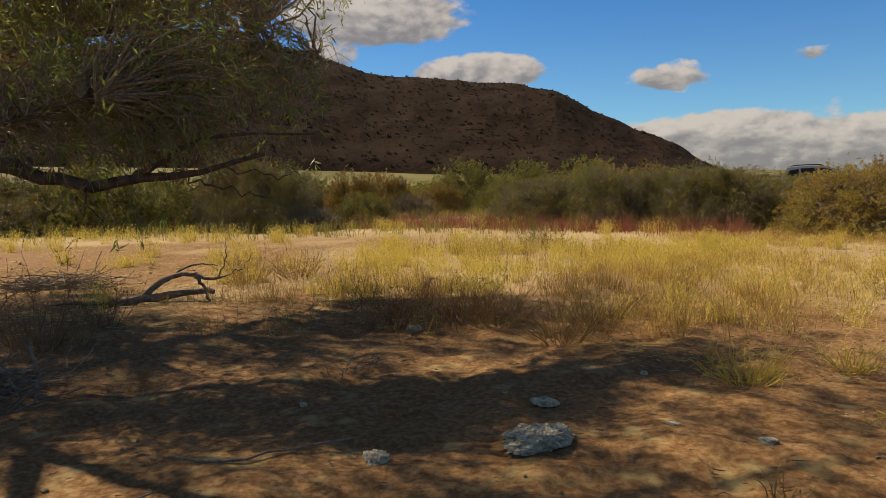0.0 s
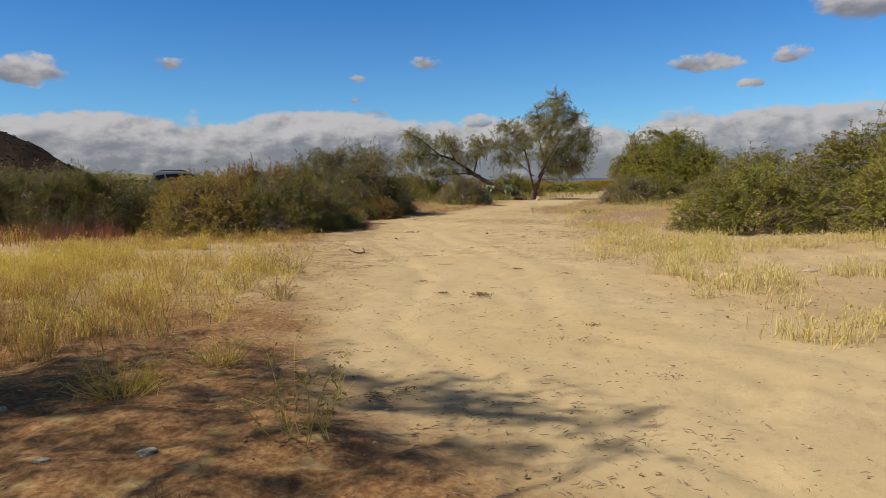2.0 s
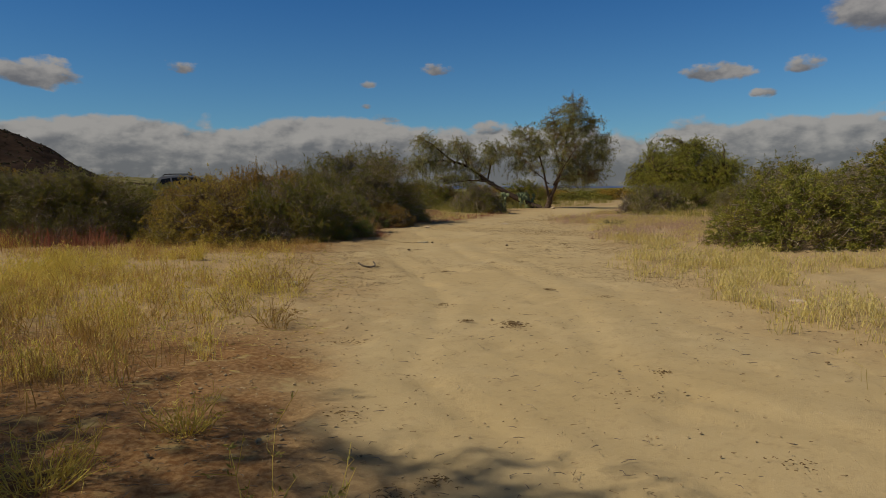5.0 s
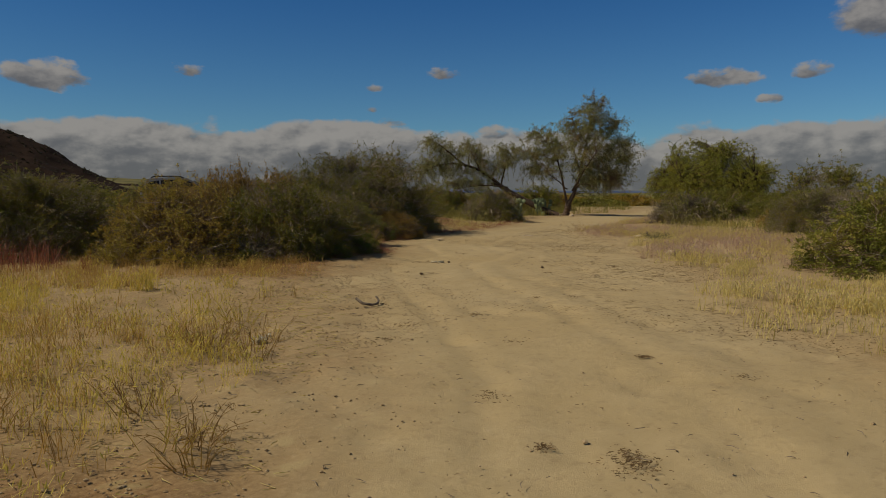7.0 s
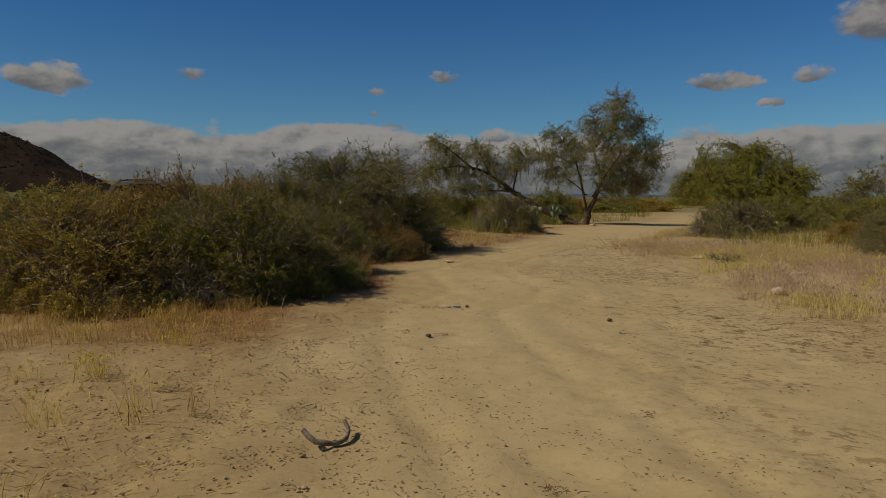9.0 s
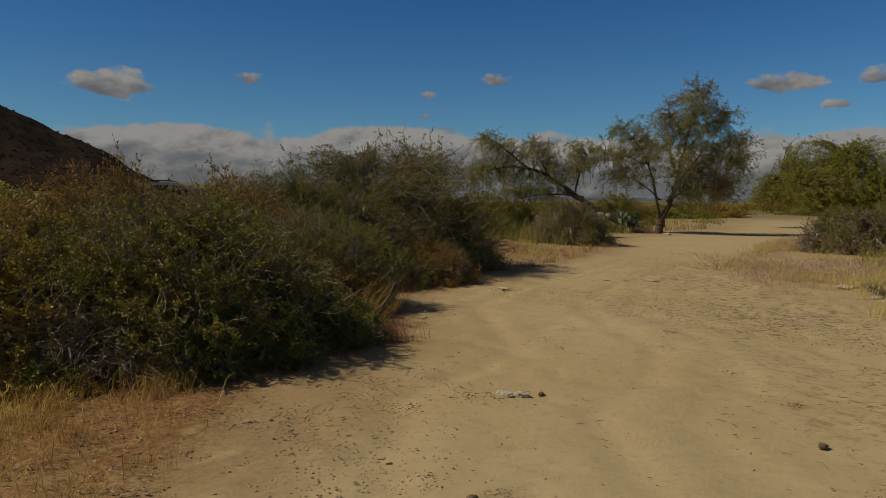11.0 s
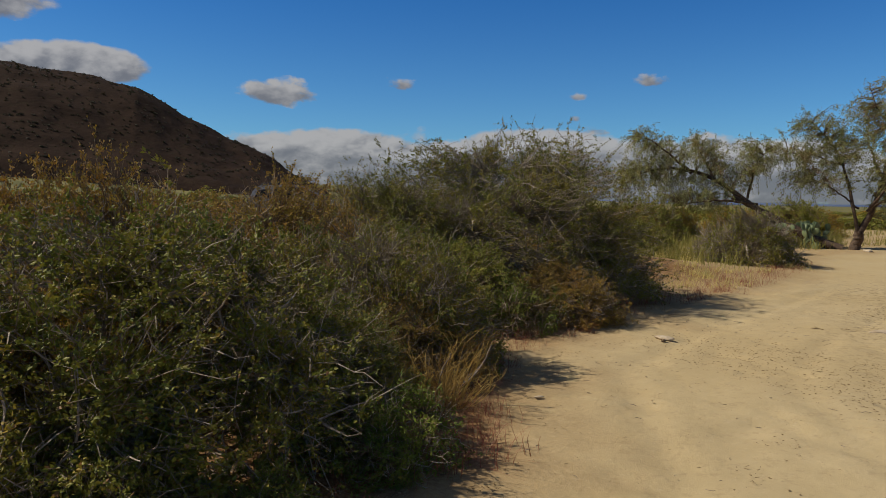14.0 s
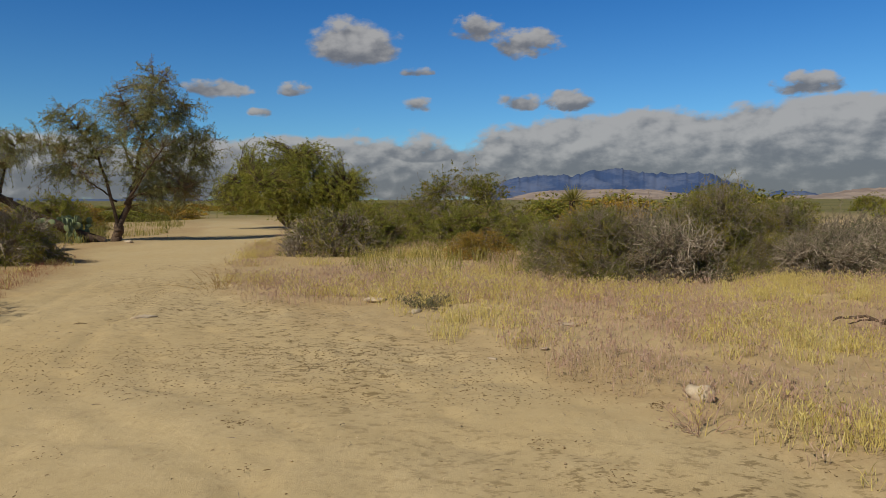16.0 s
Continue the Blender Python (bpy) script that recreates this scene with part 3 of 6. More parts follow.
def build_hill():
    az = np.radians(np.arange(-42, 26.01, 0.14))
    deg, ele = hill_axis()
    skyline = np.interp(np.degrees(az), deg, ele)
    rs = np.concatenate([np.arange(240, 470, 3.0), np.arange(470, 700, 12)])
    A, R = np.meshgrid(az, rs)
    X, Y = 0.73 + R * np.sin(A), 0.75 + R * np.cos(A)
    crest = 1.3 + 400 * np.tan(np.radians(np.interp(np.degrees(A), deg, ele)))
    crest = crest + (fbm(A * 26, A * 0 + 3, 2, 71) - 0.5) * 2
    t = np.clip((R - 255) / 145, 0, 1)
    up = t ** 0.85 * 0.75 + 0.25 * smooth(t, 0, 1)
    down = 1 - smooth(R, 402, 680) * 0.9
    base = ground_z(X, Y)
    gully = (fbm(X * 0.02, Y * 0.02, 5, 81) - 0.5) * 9 * smooth(t, 0.05, 0.3) * (1 - smooth(t, 0.75, 1.0))
    lump = (fbm(X * 0.1, Y * 0.1, 4, 91) - 0.5) * 2.2
    Z = np.where(R <= 400, base + (np.maximum(crest, base + 0.5) - base) * up, np.maximum(crest, base) * down) + gully + lump
    Z = np.where(R < 244, base - 4, Z) - 1.5 * (1 - smooth(t, 0, 0.06))
    ny, nx = X.shape
    idx = np.arange(nx * ny).reshape(ny, nx)
    quads = np.stack([idx[:-1, :-1], idx[:-1, 1:], idx[1:, 1:], idx[1:, :-1]], -1).reshape(-1, 4)
    geo = Geo().add(np.stack([X, Y, Z], -1), quads)
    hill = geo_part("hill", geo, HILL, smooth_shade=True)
    tagged(hill, "brown rocky hill darkened by shade put into its colour, dotted with low shrubs", "hill", kind="structure")
    # low shrubs dotted over it
    g = Geo()
    pick = rng.random((3600, 2))
    ia = (pick[:, 0] * (nx - 1)).astype(int)
    ir = np.searchsorted(rs, 255 + pick[:, 1] * 152)
    p = np.stack([X[ir, ia], Y[ir, ia], Z[ir, ia]], 1)
    p = p[p[:, 2] > 8]
    k = 44
    size = rng.uniform(0.3, 0.85, len(p)) * (1 + 0.6 * (rng.random(len(p)) > 0.9))
    off = unit(rng.normal(size=(len(p), k, 3))) * (rng.random((len(p), k, 1)) ** 0.4) * np.array([0.85, 0.85, 0.5]) * size[:, None, None]
    off[..., 2] = off[..., 2] + 0.15 * size[:, None]
    at = (p[:, None] + off).reshape(-1, 3)
    g.leaves(at, rng.normal(size=at.shape), np.repeat(size, k) * 0.5, np.repeat(size, k) * 0.4, rng)
    tagged(geo_part("hill_shrubs", g, LEAF_HILL), "scattered shrubs over the rocky hillside, shade put into their colour", "shrubs", kind="stuff")


def build_range(name, mat, dist, azs, eles, rough, seed, label):
    a = np.radians(np.arange(azs[0], azs[-1], 0.08))
    crest = dist * np.tan(np.radians(np.interp(np.degrees(a), azs, eles))) + 1.6
    crest = crest + (fbm(a * 170, a * 0 + seed, 5, seed) - 0.5) * rough
    rows = []
    steps = np.linspace(0, 1, 14)
    for s in steps:
        r = dist - 500 * (1 - s)
        z = crest * s ** 1.15 + (fbm(a * 34 + s * 2.2, a * 12 + s * 3.5, 5, seed + 5) - 0.5) * crest * 0.42 * np.sin(np.pi * s) - 12 * (s == 0)
        rows.append(np.stack([13 + r * np.sin(a), 13 + r * np.cos(a), z], 1))
    rows.append(np.stack([13 + (dist + 400) * np.sin(a), 13 + (dist + 400) * np.cos(a), crest * 0 - 20], 1))
    P = np.array(rows)
    ny, nx = P.shape[:2]
    idx = np.arange(nx * ny).reshape(ny, nx)
    quads = np.stack([idx[:-1, :-1], idx[:-1, 1:], idx[1:, 1:], idx[1:, :-1]], -1).reshape(-1, 4)
    ob = geo_part(name, Geo().add(P, quads), mat, smooth_shade=True)
    tagged(ob, label, "mountains", kind="structure")


build_ground()
build_hill()
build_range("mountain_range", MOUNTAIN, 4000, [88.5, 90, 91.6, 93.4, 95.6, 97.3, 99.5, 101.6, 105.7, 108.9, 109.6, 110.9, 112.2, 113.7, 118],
            [0.2, 1.3, 1.8, 1.9, 1.85, 2.25, 2.3, 2.0, 1.95, 0.7, 0.2, 0.55, 0.45, 0.12, 0.05], 26, 101, "distant mountain range under the clouds, haze painted in as blue")
build_range("foothills", FOOTHILL, 3300, [90, 93, 96, 99, 102, 105, 108, 110, 113, 116, 122], [0.0, 0.6, 0.75, 0.8, 0.7, 0.3, 0.2, 0.1, 0.25, 0.7, 0.75], 9, 111,
            "pale far foothills below the mountains")
build_range("north_ridge", MOUNTAIN, 4300, [20, 30, 40, 50, 60, 70], [0.05, 0.2, 0.28, 0.2, 0.12, 0.05], 6, 121, "low ridge on the far horizon, haze painted in as blue")


# ---- shrubs and trees ----
def dome_points(n, r, lumps=20, fill=0.35, squash=0.75):
    """Targets in a lumpy dome of radius 1 and height 1: most near its skin."""
    d = unit(r.normal(size=(n, 3)))
    d[:, 2] = np.abs(d[:, 2]) * 1.1 - 0.2
    d = unit(d)
    bumps = unit(r.normal(size=(lumps, 3)) * np.array([1, 1, 0.6]) + np.array([0, 0, 0.25]))
    near = (d @ bumps.T).max(1)
    reach = 0.6 + 0.45 * smooth(near, 0.62, 0.98)
    rad = reach * (1 - fill * r.random(n) ** 1.5)
    p = d * rad[:, None]
    p[:, 2] = np.maximum(p[:, 2], 0.03 + 0.05 * r.random(n))
    return p


def shrub(seed, rx, ry, h, leaf_mat, twig_mat, targets=700, twiglets=5, leaf=0.03, per=6, width=0.55, stems=10, spiky=0.06, bare=0.0,
          twig_r=0.004, dry=0.0, far=False):
    """One shrub as base meshes: crooked stems, twigs out to a lumpy skin, twiglets and small leaves."""
    r = np.random.default_rng(seed)
    size = np.array([rx, ry, h])
    ends = dome_points(targets, r) * size
    sp = r.random(targets) < spiky
    ends[sp] *= r.uniform(1.02, 1.13, (sp.sum(), 1))
    wood, tips, dried = Geo(), Geo(), Geo()
    # stems
    tops = dome_points(stems, r, fill=0.2) * size * 0.72
    roots = np.stack([r.normal(0, 0.13 * rx, stems), r.normal(0, 0.13 * ry, stems), np.full(stems, -0.05)], 1)
    bend = roots + (tops - roots) * 0.5 + r.normal(0, 0.12, (stems, 3)) * size
    sp_pts = bezier(roots, bend, tops, 9) + r.normal(0, 0.012, (stems, 9, 3)) * size
    thick = np.linspace(1, 0.35, 9)[None] * r.uniform(0.012, 0.026, (stems, 1)) * (0.5 + h / 3)
    stem_meshes = [Geo().tubes(sp_pts[i:i + 1], thick[i:i + 1], 5).mesh("stem", twig_mat, True) for i in range(stems)]
    flat = sp_pts[:, 2:].reshape(-1, 3)
    d2 = ((ends[:, None] - flat[None]) ** 2).sum(-1) + 0.6 * np.maximum(0, flat[None, :, 2] - ends[:, None, 2]) ** 2
    start = flat[d2.argmin(1)]
    bend = start + (ends - start) * 0.55 + r.normal(0, 0.1, ends.shape) * size * 0.8
    twigs = bezier(start, bend, ends, 6)
    twigs[:, 1:] += r.normal(0, 0.024, (targets, 5, 3)) * (0.4 + h / 2)
    radii = np.linspace(1.7, 0.55, 6)[None] * twig_r * r.uniform(0.7, 1.4, (targets, 1))
    wood.tubes(twigs[:, ::2] if far else twigs[:, [0, 2, 3, 4, 5]], radii[:, ::2] if far else radii[:, [0, 2, 3, 4, 5]], 3)
    # twiglets
    k = targets * twiglets
    own = np.repeat(np.arange(targets), twiglets)
    t = r.integers(2, 6, k)
    a = twigs[own, t]
    way = unit(twigs[own, t] - twigs[own, t - 1])
    out = unit(way + r.normal(0, 0.75, (k, 3)) + np.array([0, 0, 0.18]))
    L = r.uniform(0.05, 0.17, k)[:, None] * (0.6 + h * 0.28)
    b = a + out * L
    mid = (a + b) / 2 + r.normal(0, 0.12, (k, 3)) * L
    if not far:
        side = unit(np.cross(b - a, r.normal(size=a.shape))) * twig_r * 0.8
        wood.add(np.stack([a - side, a + side, b + side * 0.4, b - side * 0.4], 1), np.arange(k * 4).reshape(k, 4))
    # long pale bare shoots that arch out over the skin
    pale = Geo()
    n = 0 if far else int(targets * 0.24)
    if n:
        q = r.choice(np.flatnonzero(ends[:, 2] < 0.8 * h), n)
        p0 = twigs[q, 3]
        d = unit(unit(ends[q] * np.array([1, 1, 0.7])) * 0.7 + r.normal(0, 0.7, (n, 3)) + np.array([0, 0, 0.1]))
        L = r.uniform(0.2, 0.62, (n, 1)) * (0.5 + h * 0.22)
        p2 = p0 + d * L - np.array([0, 0, 0.1]) * L * r.random((n, 1))
        p1 = p0 + d * L * 0.55 + r.normal(0, 0.14, (n, 3)) * L
        P = bezier(p0, p1, p2, 5)
        P[:, 1:] += r.normal(0, 0.017, (n, 4, 3))
        pale.tubes(P, np.linspace(1.7, 0.6, 5)[None] * twig_r * r.uniform(0.8, 1.5, (n, 1)), 3)
        q0 = P[np.repeat(np.arange(n), 3), r.integers(1, 5, n * 3)]
        q1 = q0 + unit(r.normal(size=q0.shape) + np.array([0, 0, 0.2])) * r.uniform(0.04, 0.14, (n * 3, 1)) * (0.5 + h * 0.22)
        pale.tubes(np.stack([q0, q1], 1), np.tile([0.7, 0.3], (n * 3, 1)) * twig_r, 3)
    # leaves along the twiglets
    lush = r.random(targets) ** 0.8
    m = r.random(k) * 1.35 - 0.35 * lush[own] >= bare - 0.1
    if not far:
        tuft = fbm(a[:, 0] * 2.4 + a[:, 2] * 1.9 + 40, a[:, 1] * 2.4 - a[:, 2] * 1.6 + 40, 2, seed)
        m &= tuft + r.normal(0, 0.06, k) > 0.42
    a, mid, b, out = a[m], mid[m], b[m], out[m]
    own = np.repeat(np.arange(len(a)), per)
    s = r.random(len(own))[:, None]
    at = a[own] * (1 - s) + b[own] * s + r.normal(0, leaf * 0.35, (len(own), 3))
    lw = unit(out[own] + r.normal(0, 0.9, at.shape))
    ll = leaf * r.uniform(0.6, 1.3, len(own))
    isdry = r.random(len(own)) < dry
    tips.leaves(at[~isdry], lw[~isdry], ll[~isdry], ll[~isdry] * width, r)
    if isdry.any():
        dried.leaves(at[isdry], lw[isdry], ll[isdry], ll[isdry] * width, r)
    return [wood.mesh("twig_mass", twig_mat), tips.mesh("foliage", leaf_mat), dried.mesh("dry_foliage", LEAF_DRY) if isdry.any() else None,
            pale.mesh("bare_shoot_spray", TWIG_PALE) if n else None] + ([] if far else stem_meshes)


def place_shrub(meshes, name, x, y, sx=1.0, sy=1.0, sz=1.0, turn=0.0, label="", group="", z=None):
    top = new(name)
    top.matrix_world = pose(x, y, float(ground_z(x, y)) - 0.03 if z is None else z, 0, 0, turn) @ Matrix.Diagonal((sx, sy, sz, 1))
    for me in meshes:
        if me:
            ob = new(me.name.split(".")[0], me)
            ob.parent = top
            if not ob.name.startswith("stem"):
                ob["kind"] = "stuff"
    return tagged(top, label, "bush", group)


THORN = shrub(11, 1.75, 1.6, 1.9, LEAF_OLIVE, TWIG_GREY, targets=2100, twiglets=8, leaf=0.03, per=14, stems=18, spiky=0.12, dry=0.05, twig_r=0.0036, width=0.62)
THORN_B = shrub(12, 1.8, 1.7, 2.0, LEAF_YELLOW, TWIG, targets=2000, twiglets=7, leaf=0.03, per=14, stems=16, spiky=0.14, dry=0.3, bare=0.0, twig_r=0.0038, width=0.62)
THORN_C = shrub(24, 1.8, 1.7, 2.0, LEAF_GOLD, TWIG, targets=1500, twiglets=7, leaf=0.032, per=13, stems=14, spiky=0.14, dry=0.12, twig_r=0.0038, width=0.6)
OLIVEBUSH = shrub(14, 2.5, 2.3, 3.4, LEAF_OLIVE, TWIG_GREY, targets=2500, twiglets=8, leaf=0.031, per=16, stems=16, spiky=0.06, twig_r=0.005)
GREENBUSH = shrub(13, 2.0, 2.0, 2.4, LEAF_GREEN, TWIG, targets=900, twiglets=6, leaf=0.05, per=17, spiky=0.14, twig_r=0.005)
TALLBUSH = shrub(21, 2.5, 2.3, 3.4, LEAF_OLIVE, TWIG_GREY, targets=1100, twiglets=6, leaf=0.055, per=16, stems=12, spiky=0.14, twig_r=0.006)
GREYBUSH = shrub(15, 1.6, 1.6, 1.9, LEAF_GREY, TWIG_GREY, targets=900, twiglets=6, leaf=0.035, per=6, bare=0.35, spiky=0.14, twig_r=0.007)
YELLOWBUSH = shrub(16, 1.8, 1.8, 2.1, LEAF_YELLOW, TWIG, targets=900, twiglets=6, leaf=0.048, per=17, spiky=0.14, dry=0.12, twig_r=0.005)
BROOM = shrub(17, 1.5, 1.5, 1.6, LEAF_OLIVE, TWIG_GREY, targets=1100, twiglets=5, leaf=0.05, per=6, bare=0.1, spiky=0.05, twig_r=0.008)
FERNY = shrub(22, 0.55, 0.5, 0.7, LEAF_FRESH, TWIG, targets=260, twiglets=5, leaf=0.035, per=7, stems=8, spiky=0.2, width=0.4, twig_r=0.003)
FARBUSH = shrub(18, 2.2, 2.2, 2.3, LEAF_GREEN, TWIG, targets=260, twiglets=4, leaf=0.15, per=7, stems=7, twig_r=0.014, far=True)
FAROLIVE = shrub(19, 2.2, 2.2, 2.3, LEAF_OLIVE, TWIG, targets=260, twiglets=4, leaf=0.15, per=7, stems=7, twig_r=0.014, far=True)
FARYELLOW = shrub(20, 2.2, 2.2, 2.0, LEAF_YELLOW, TWIG, targets=260, twiglets=4, leaf=0.15, per=7, stems=7, twig_r=0.014, far=True)

L_THORN = "dense thorny olive-green shrub with tangled grey twigs"
L_YELLOW = "thorny shrub with yellowing leaves and brown twigs"
L_GREEN = "leafy green desert shrub beside the sandy wash"
L_OLIVE = "tall rounded olive-green shrub at the edge of the sand"
L_GREY = "half-bare grey twiggy shrub among dry grass"
L_BROOM = "low broom-like shrub of grey-green stems and small leaves"
L_FAR = "distant green shrub on the scrubby plain"
ROW = "scrub along the left of the wash"
FAR = "scrub far behind"
EAST = "scrub along the right of the wash"

# the near thicket
place_shrub(THORN_B, "thorn_bush", 13.45, 20.8, 0.8, 0.7, 1.06, 65, L_YELLOW, ROW)
place_shrub(THORN_B, "thorn_bush", 12.8, 20.1, 1.0, 0.9, 0.92, 250, L_YELLOW, ROW)
place_shrub(THORN, "thorn_bush", 13.42, 18.4, 1.02, 1.0, 0.92, 20, L_THORN, ROW)
place_shrub(THORN, "thorn_bush", 16.0, 20.4, 0.85, 0.8, 0.85, 150, L_THORN, ROW)
place_shrub(THORN_C, "thorn_bush", 11.3, 19.6, 1.1, 1.0, 0.91, 80, L_YELLOW, ROW)
place_shrub(THORN_B, "thorn_bush", 14.0, 21.6, 1.0, 1.0, 0.92, 200, L_YELLOW, ROW)
place_shrub(THORN_B, "thorn_bush", 16.3, 22.6, 1.0, 0.95, 1.08, 310, L_YELLOW, ROW)
place_shrub(OLIVEBUSH, "olive_bush", 20.4, 23.9, 1.16, 1.05, 1.0, 0, L_OLIVE, ROW)
place_shrub(OLIVEBUSH, "olive_bush", 18.3, 23.9, 0.68, 0.66, 0.74, 130, L_OLIVE, ROW)
place_shrub(GREENBUSH, "green_bush", 18.3, 21.9, 0.6, 0.55, 0.5, 40, L_GREEN, ROW)
place_shrub(THORN_B, "thorn_bush", 19.6, 21.8, 0.7, 0.5, 0.45, 120, L_YELLOW, ROW)
place_shrub(GREYBUSH, "grey_bush", 22.9, 24.6, 0.75, 0.7, 0.65, 10, L_GREY, ROW)
place_shrub(BROOM, "broom_bush", 30.9, 26.5, 1.0, 1.0, 1.0, 60, L_BROOM, ROW)
place_shrub(THORN, "thorn_bush", 14.9, 18.9, 0.55, 0.5, 0.5, 95, L_THORN, ROW)
place_shrub(THORN_B, "thorn_bush", 16.2, 19.5, 0.5, 0.4, 0.42, 15, L_YELLOW, ROW)
place_shrub(THORN, "thorn_bush", 13.1, 17.5, 0.42, 0.36, 0.4, 290, L_THORN, ROW)
for x, y, k, t in ((13.9, 16.95, 0.5, 40), (15.0, 17.5, 0.8, 0), (14.75, 17.3, 0.6, 70), (13.0, 17.0, 0.5, 130), (18.6, 21.0, 1.0, 200), (19.5, 21.3, 0.8, 260)):
    place_shrub(FERNY, "green_herb", x, y, k, k, k, t, "low bright green feathery herb at the thicket's foot", ROW)
# the row behind the golden grass
for x, y, k, hh, meshes, label in (
        (9.4, 22.8, 0.9, 0.68, OLIVEBUSH, L_OLIVE), (6.7, 25.4, 0.95, 0.7, OLIVEBUSH, L_OLIVE), (4.2, 27.0, 0.8, 0.62, OLIVEBUSH, L_OLIVE), (8.3, 24.4, 0.7, 0.66, OLIVEBUSH, L_OLIVE), (10.3, 26.6, 1.1, 0.9, TALLBUSH, L_OLIVE),
        (14.6, 26.0, 1.0, 0.74, YELLOWBUSH, L_YELLOW), (4.8, 29.6, 0.8, 0.9, YELLOWBUSH, L_YELLOW), (12.4, 30.0, 1.1, 0.85, YELLOWBUSH, L_YELLOW),
        (17.6, 29.5, 1.1, 0.82, YELLOWBUSH, L_YELLOW), (17.3, 31.2, 1.15, 0.86, YELLOWBUSH, L_YELLOW), (18.3, 36.8, 0.9, 0.66, GREENBUSH, L_GREEN), (6.8, 31.0, 1.2, 1.1, GREENBUSH, L_GREEN), (8.6, 29.2, 1.0, 1.1, YELLOWBUSH, L_YELLOW),
        (-3.4, 34.0, 0.9, 1.2, YELLOWBUSH, L_YELLOW), (-0.9, 36.5, 0.9, 0.8, GREYBUSH, L_GREY), (-7.4, 36.0, 1.25, 1.25, TALLBUSH, L_OLIVE),
        (-6.5, 28.8, 1.15, 1.0, OLIVEBUSH, L_OLIVE), (-10.2, 29.0, 1.0, 0.9, GREENBUSH, L_GREEN), (-13.0, 29.0, 1.2, 1.25, GREENBUSH, L_GREEN), (-2.6, 29.8, 0.7, 0.6, GREENBUSH, L_GREEN), (-4.2, 27.6, 0.75, 0.6, GREYBUSH, L_GREY), (-16.5, 29.5, 1.2, 1.2, TALLBUSH, L_OLIVE),
        (-11.5, 37.0, 1.2, 1.1, YELLOWBUSH, L_YELLOW), (-15.5, 36.0, 1.3, 1.1, GREENBUSH, L_GREEN), (-20, 38, 1.4, 1.2, YELLOWBUSH, L_YELLOW),
        (2.0, 44, 1.3, 1.35, GREENBUSH, L_GREEN), (-3.0, 47, 1.3, 1.3, YELLOWBUSH, L_YELLOW), (6.0, 46, 1.3, 1.3, GREENBUSH, L_GREEN), (9.5, 41, 1.2, 1.3, YELLOWBUSH, L_YELLOW),
        (-8.0, 46, 1.3, 1.2, GREENBUSH, L_GREEN), (0.5, 40, 0.9, 0.9, YELLOWBUSH, L_YELLOW), (-13.5, 46, 1.4, 1.3, GREENBUSH, L_GREEN), (4.0, 38, 0.9, 0.9, GREENBUSH, L_GREEN)):
    place_shrub(meshes, "desert_shrub", x, y, k, k * 0.95, hh * (0.62 if meshes is TALLBUSH else 1.0), (x * 57 + y * 31) % 360, label, ROW)
# right of the wash
for x, y, k, hh, meshes, label in (
        (18.9, 7.1, 0.95, 0.75, GREENBUSH, L_GREEN), (20.2, 3.6, 1.1, 1.0, GREENBUSH, L_GREEN), (22.2, 5.0, 1.1, 1.12, TALLBUSH, L_OLIVE),
        (28.9, 11.6, 0.62, 0.55, OLIVEBUSH, L_OLIVE), (28.6, 10.0, 0.9, 1.0, GREYBUSH, L_GREY), (30.4, 8.6, 0.62, 0.72, OLIVEBUSH, L_OLIVE),
        (31.4, 6.9, 0.7, 0.58, OLIVEBUSH, L_OLIVE), (30.3, 5.0, 1.0, 0.9, GREYBUSH, L_GREY), (29.4, 6.3, 0.75, 0.7, GREYBUSH, L_GREY), (28.2, 3.9, 0.9, 0.7, GREYBUSH, L_GREY), (31.8, 3.0, 1.2, 0.85, GREYBUSH, L_GREY), (36, 10.2, 1.0, 0.8, YELLOWBUSH, L_YELLOW),
        (35.3, 18.7, 1.2, 0.95, BROOM, L_BROOM), (37.4, 17.9, 0.9, 0.7, GREENBUSH, L_GREEN), (43.5, 15.0, 1.15, 1.25, TALLBUSH, L_OLIVE),
        (41.0, 17.0, 0.8, 0.6, GREENBUSH, L_GREEN), (46.5, 17.5, 1.0, 1.15, GREYBUSH, L_GREY), (38.5, 14.2, 1.0, 0.65, GREENBUSH, L_GREEN),
        (37.5, 12.4, 0.8, 0.5, GREENBUSH, L_GREEN), (34.0, 14.0, 0.6, 0.4, YELLOWBUSH, L_YELLOW)):
    place_shrub(meshes, "desert_shrub", x, y, k, k * 0.95, hh * (0.7 if meshes is TALLBUSH else 1.0), (x * 57 + y * 31) % 360, label, EAST)
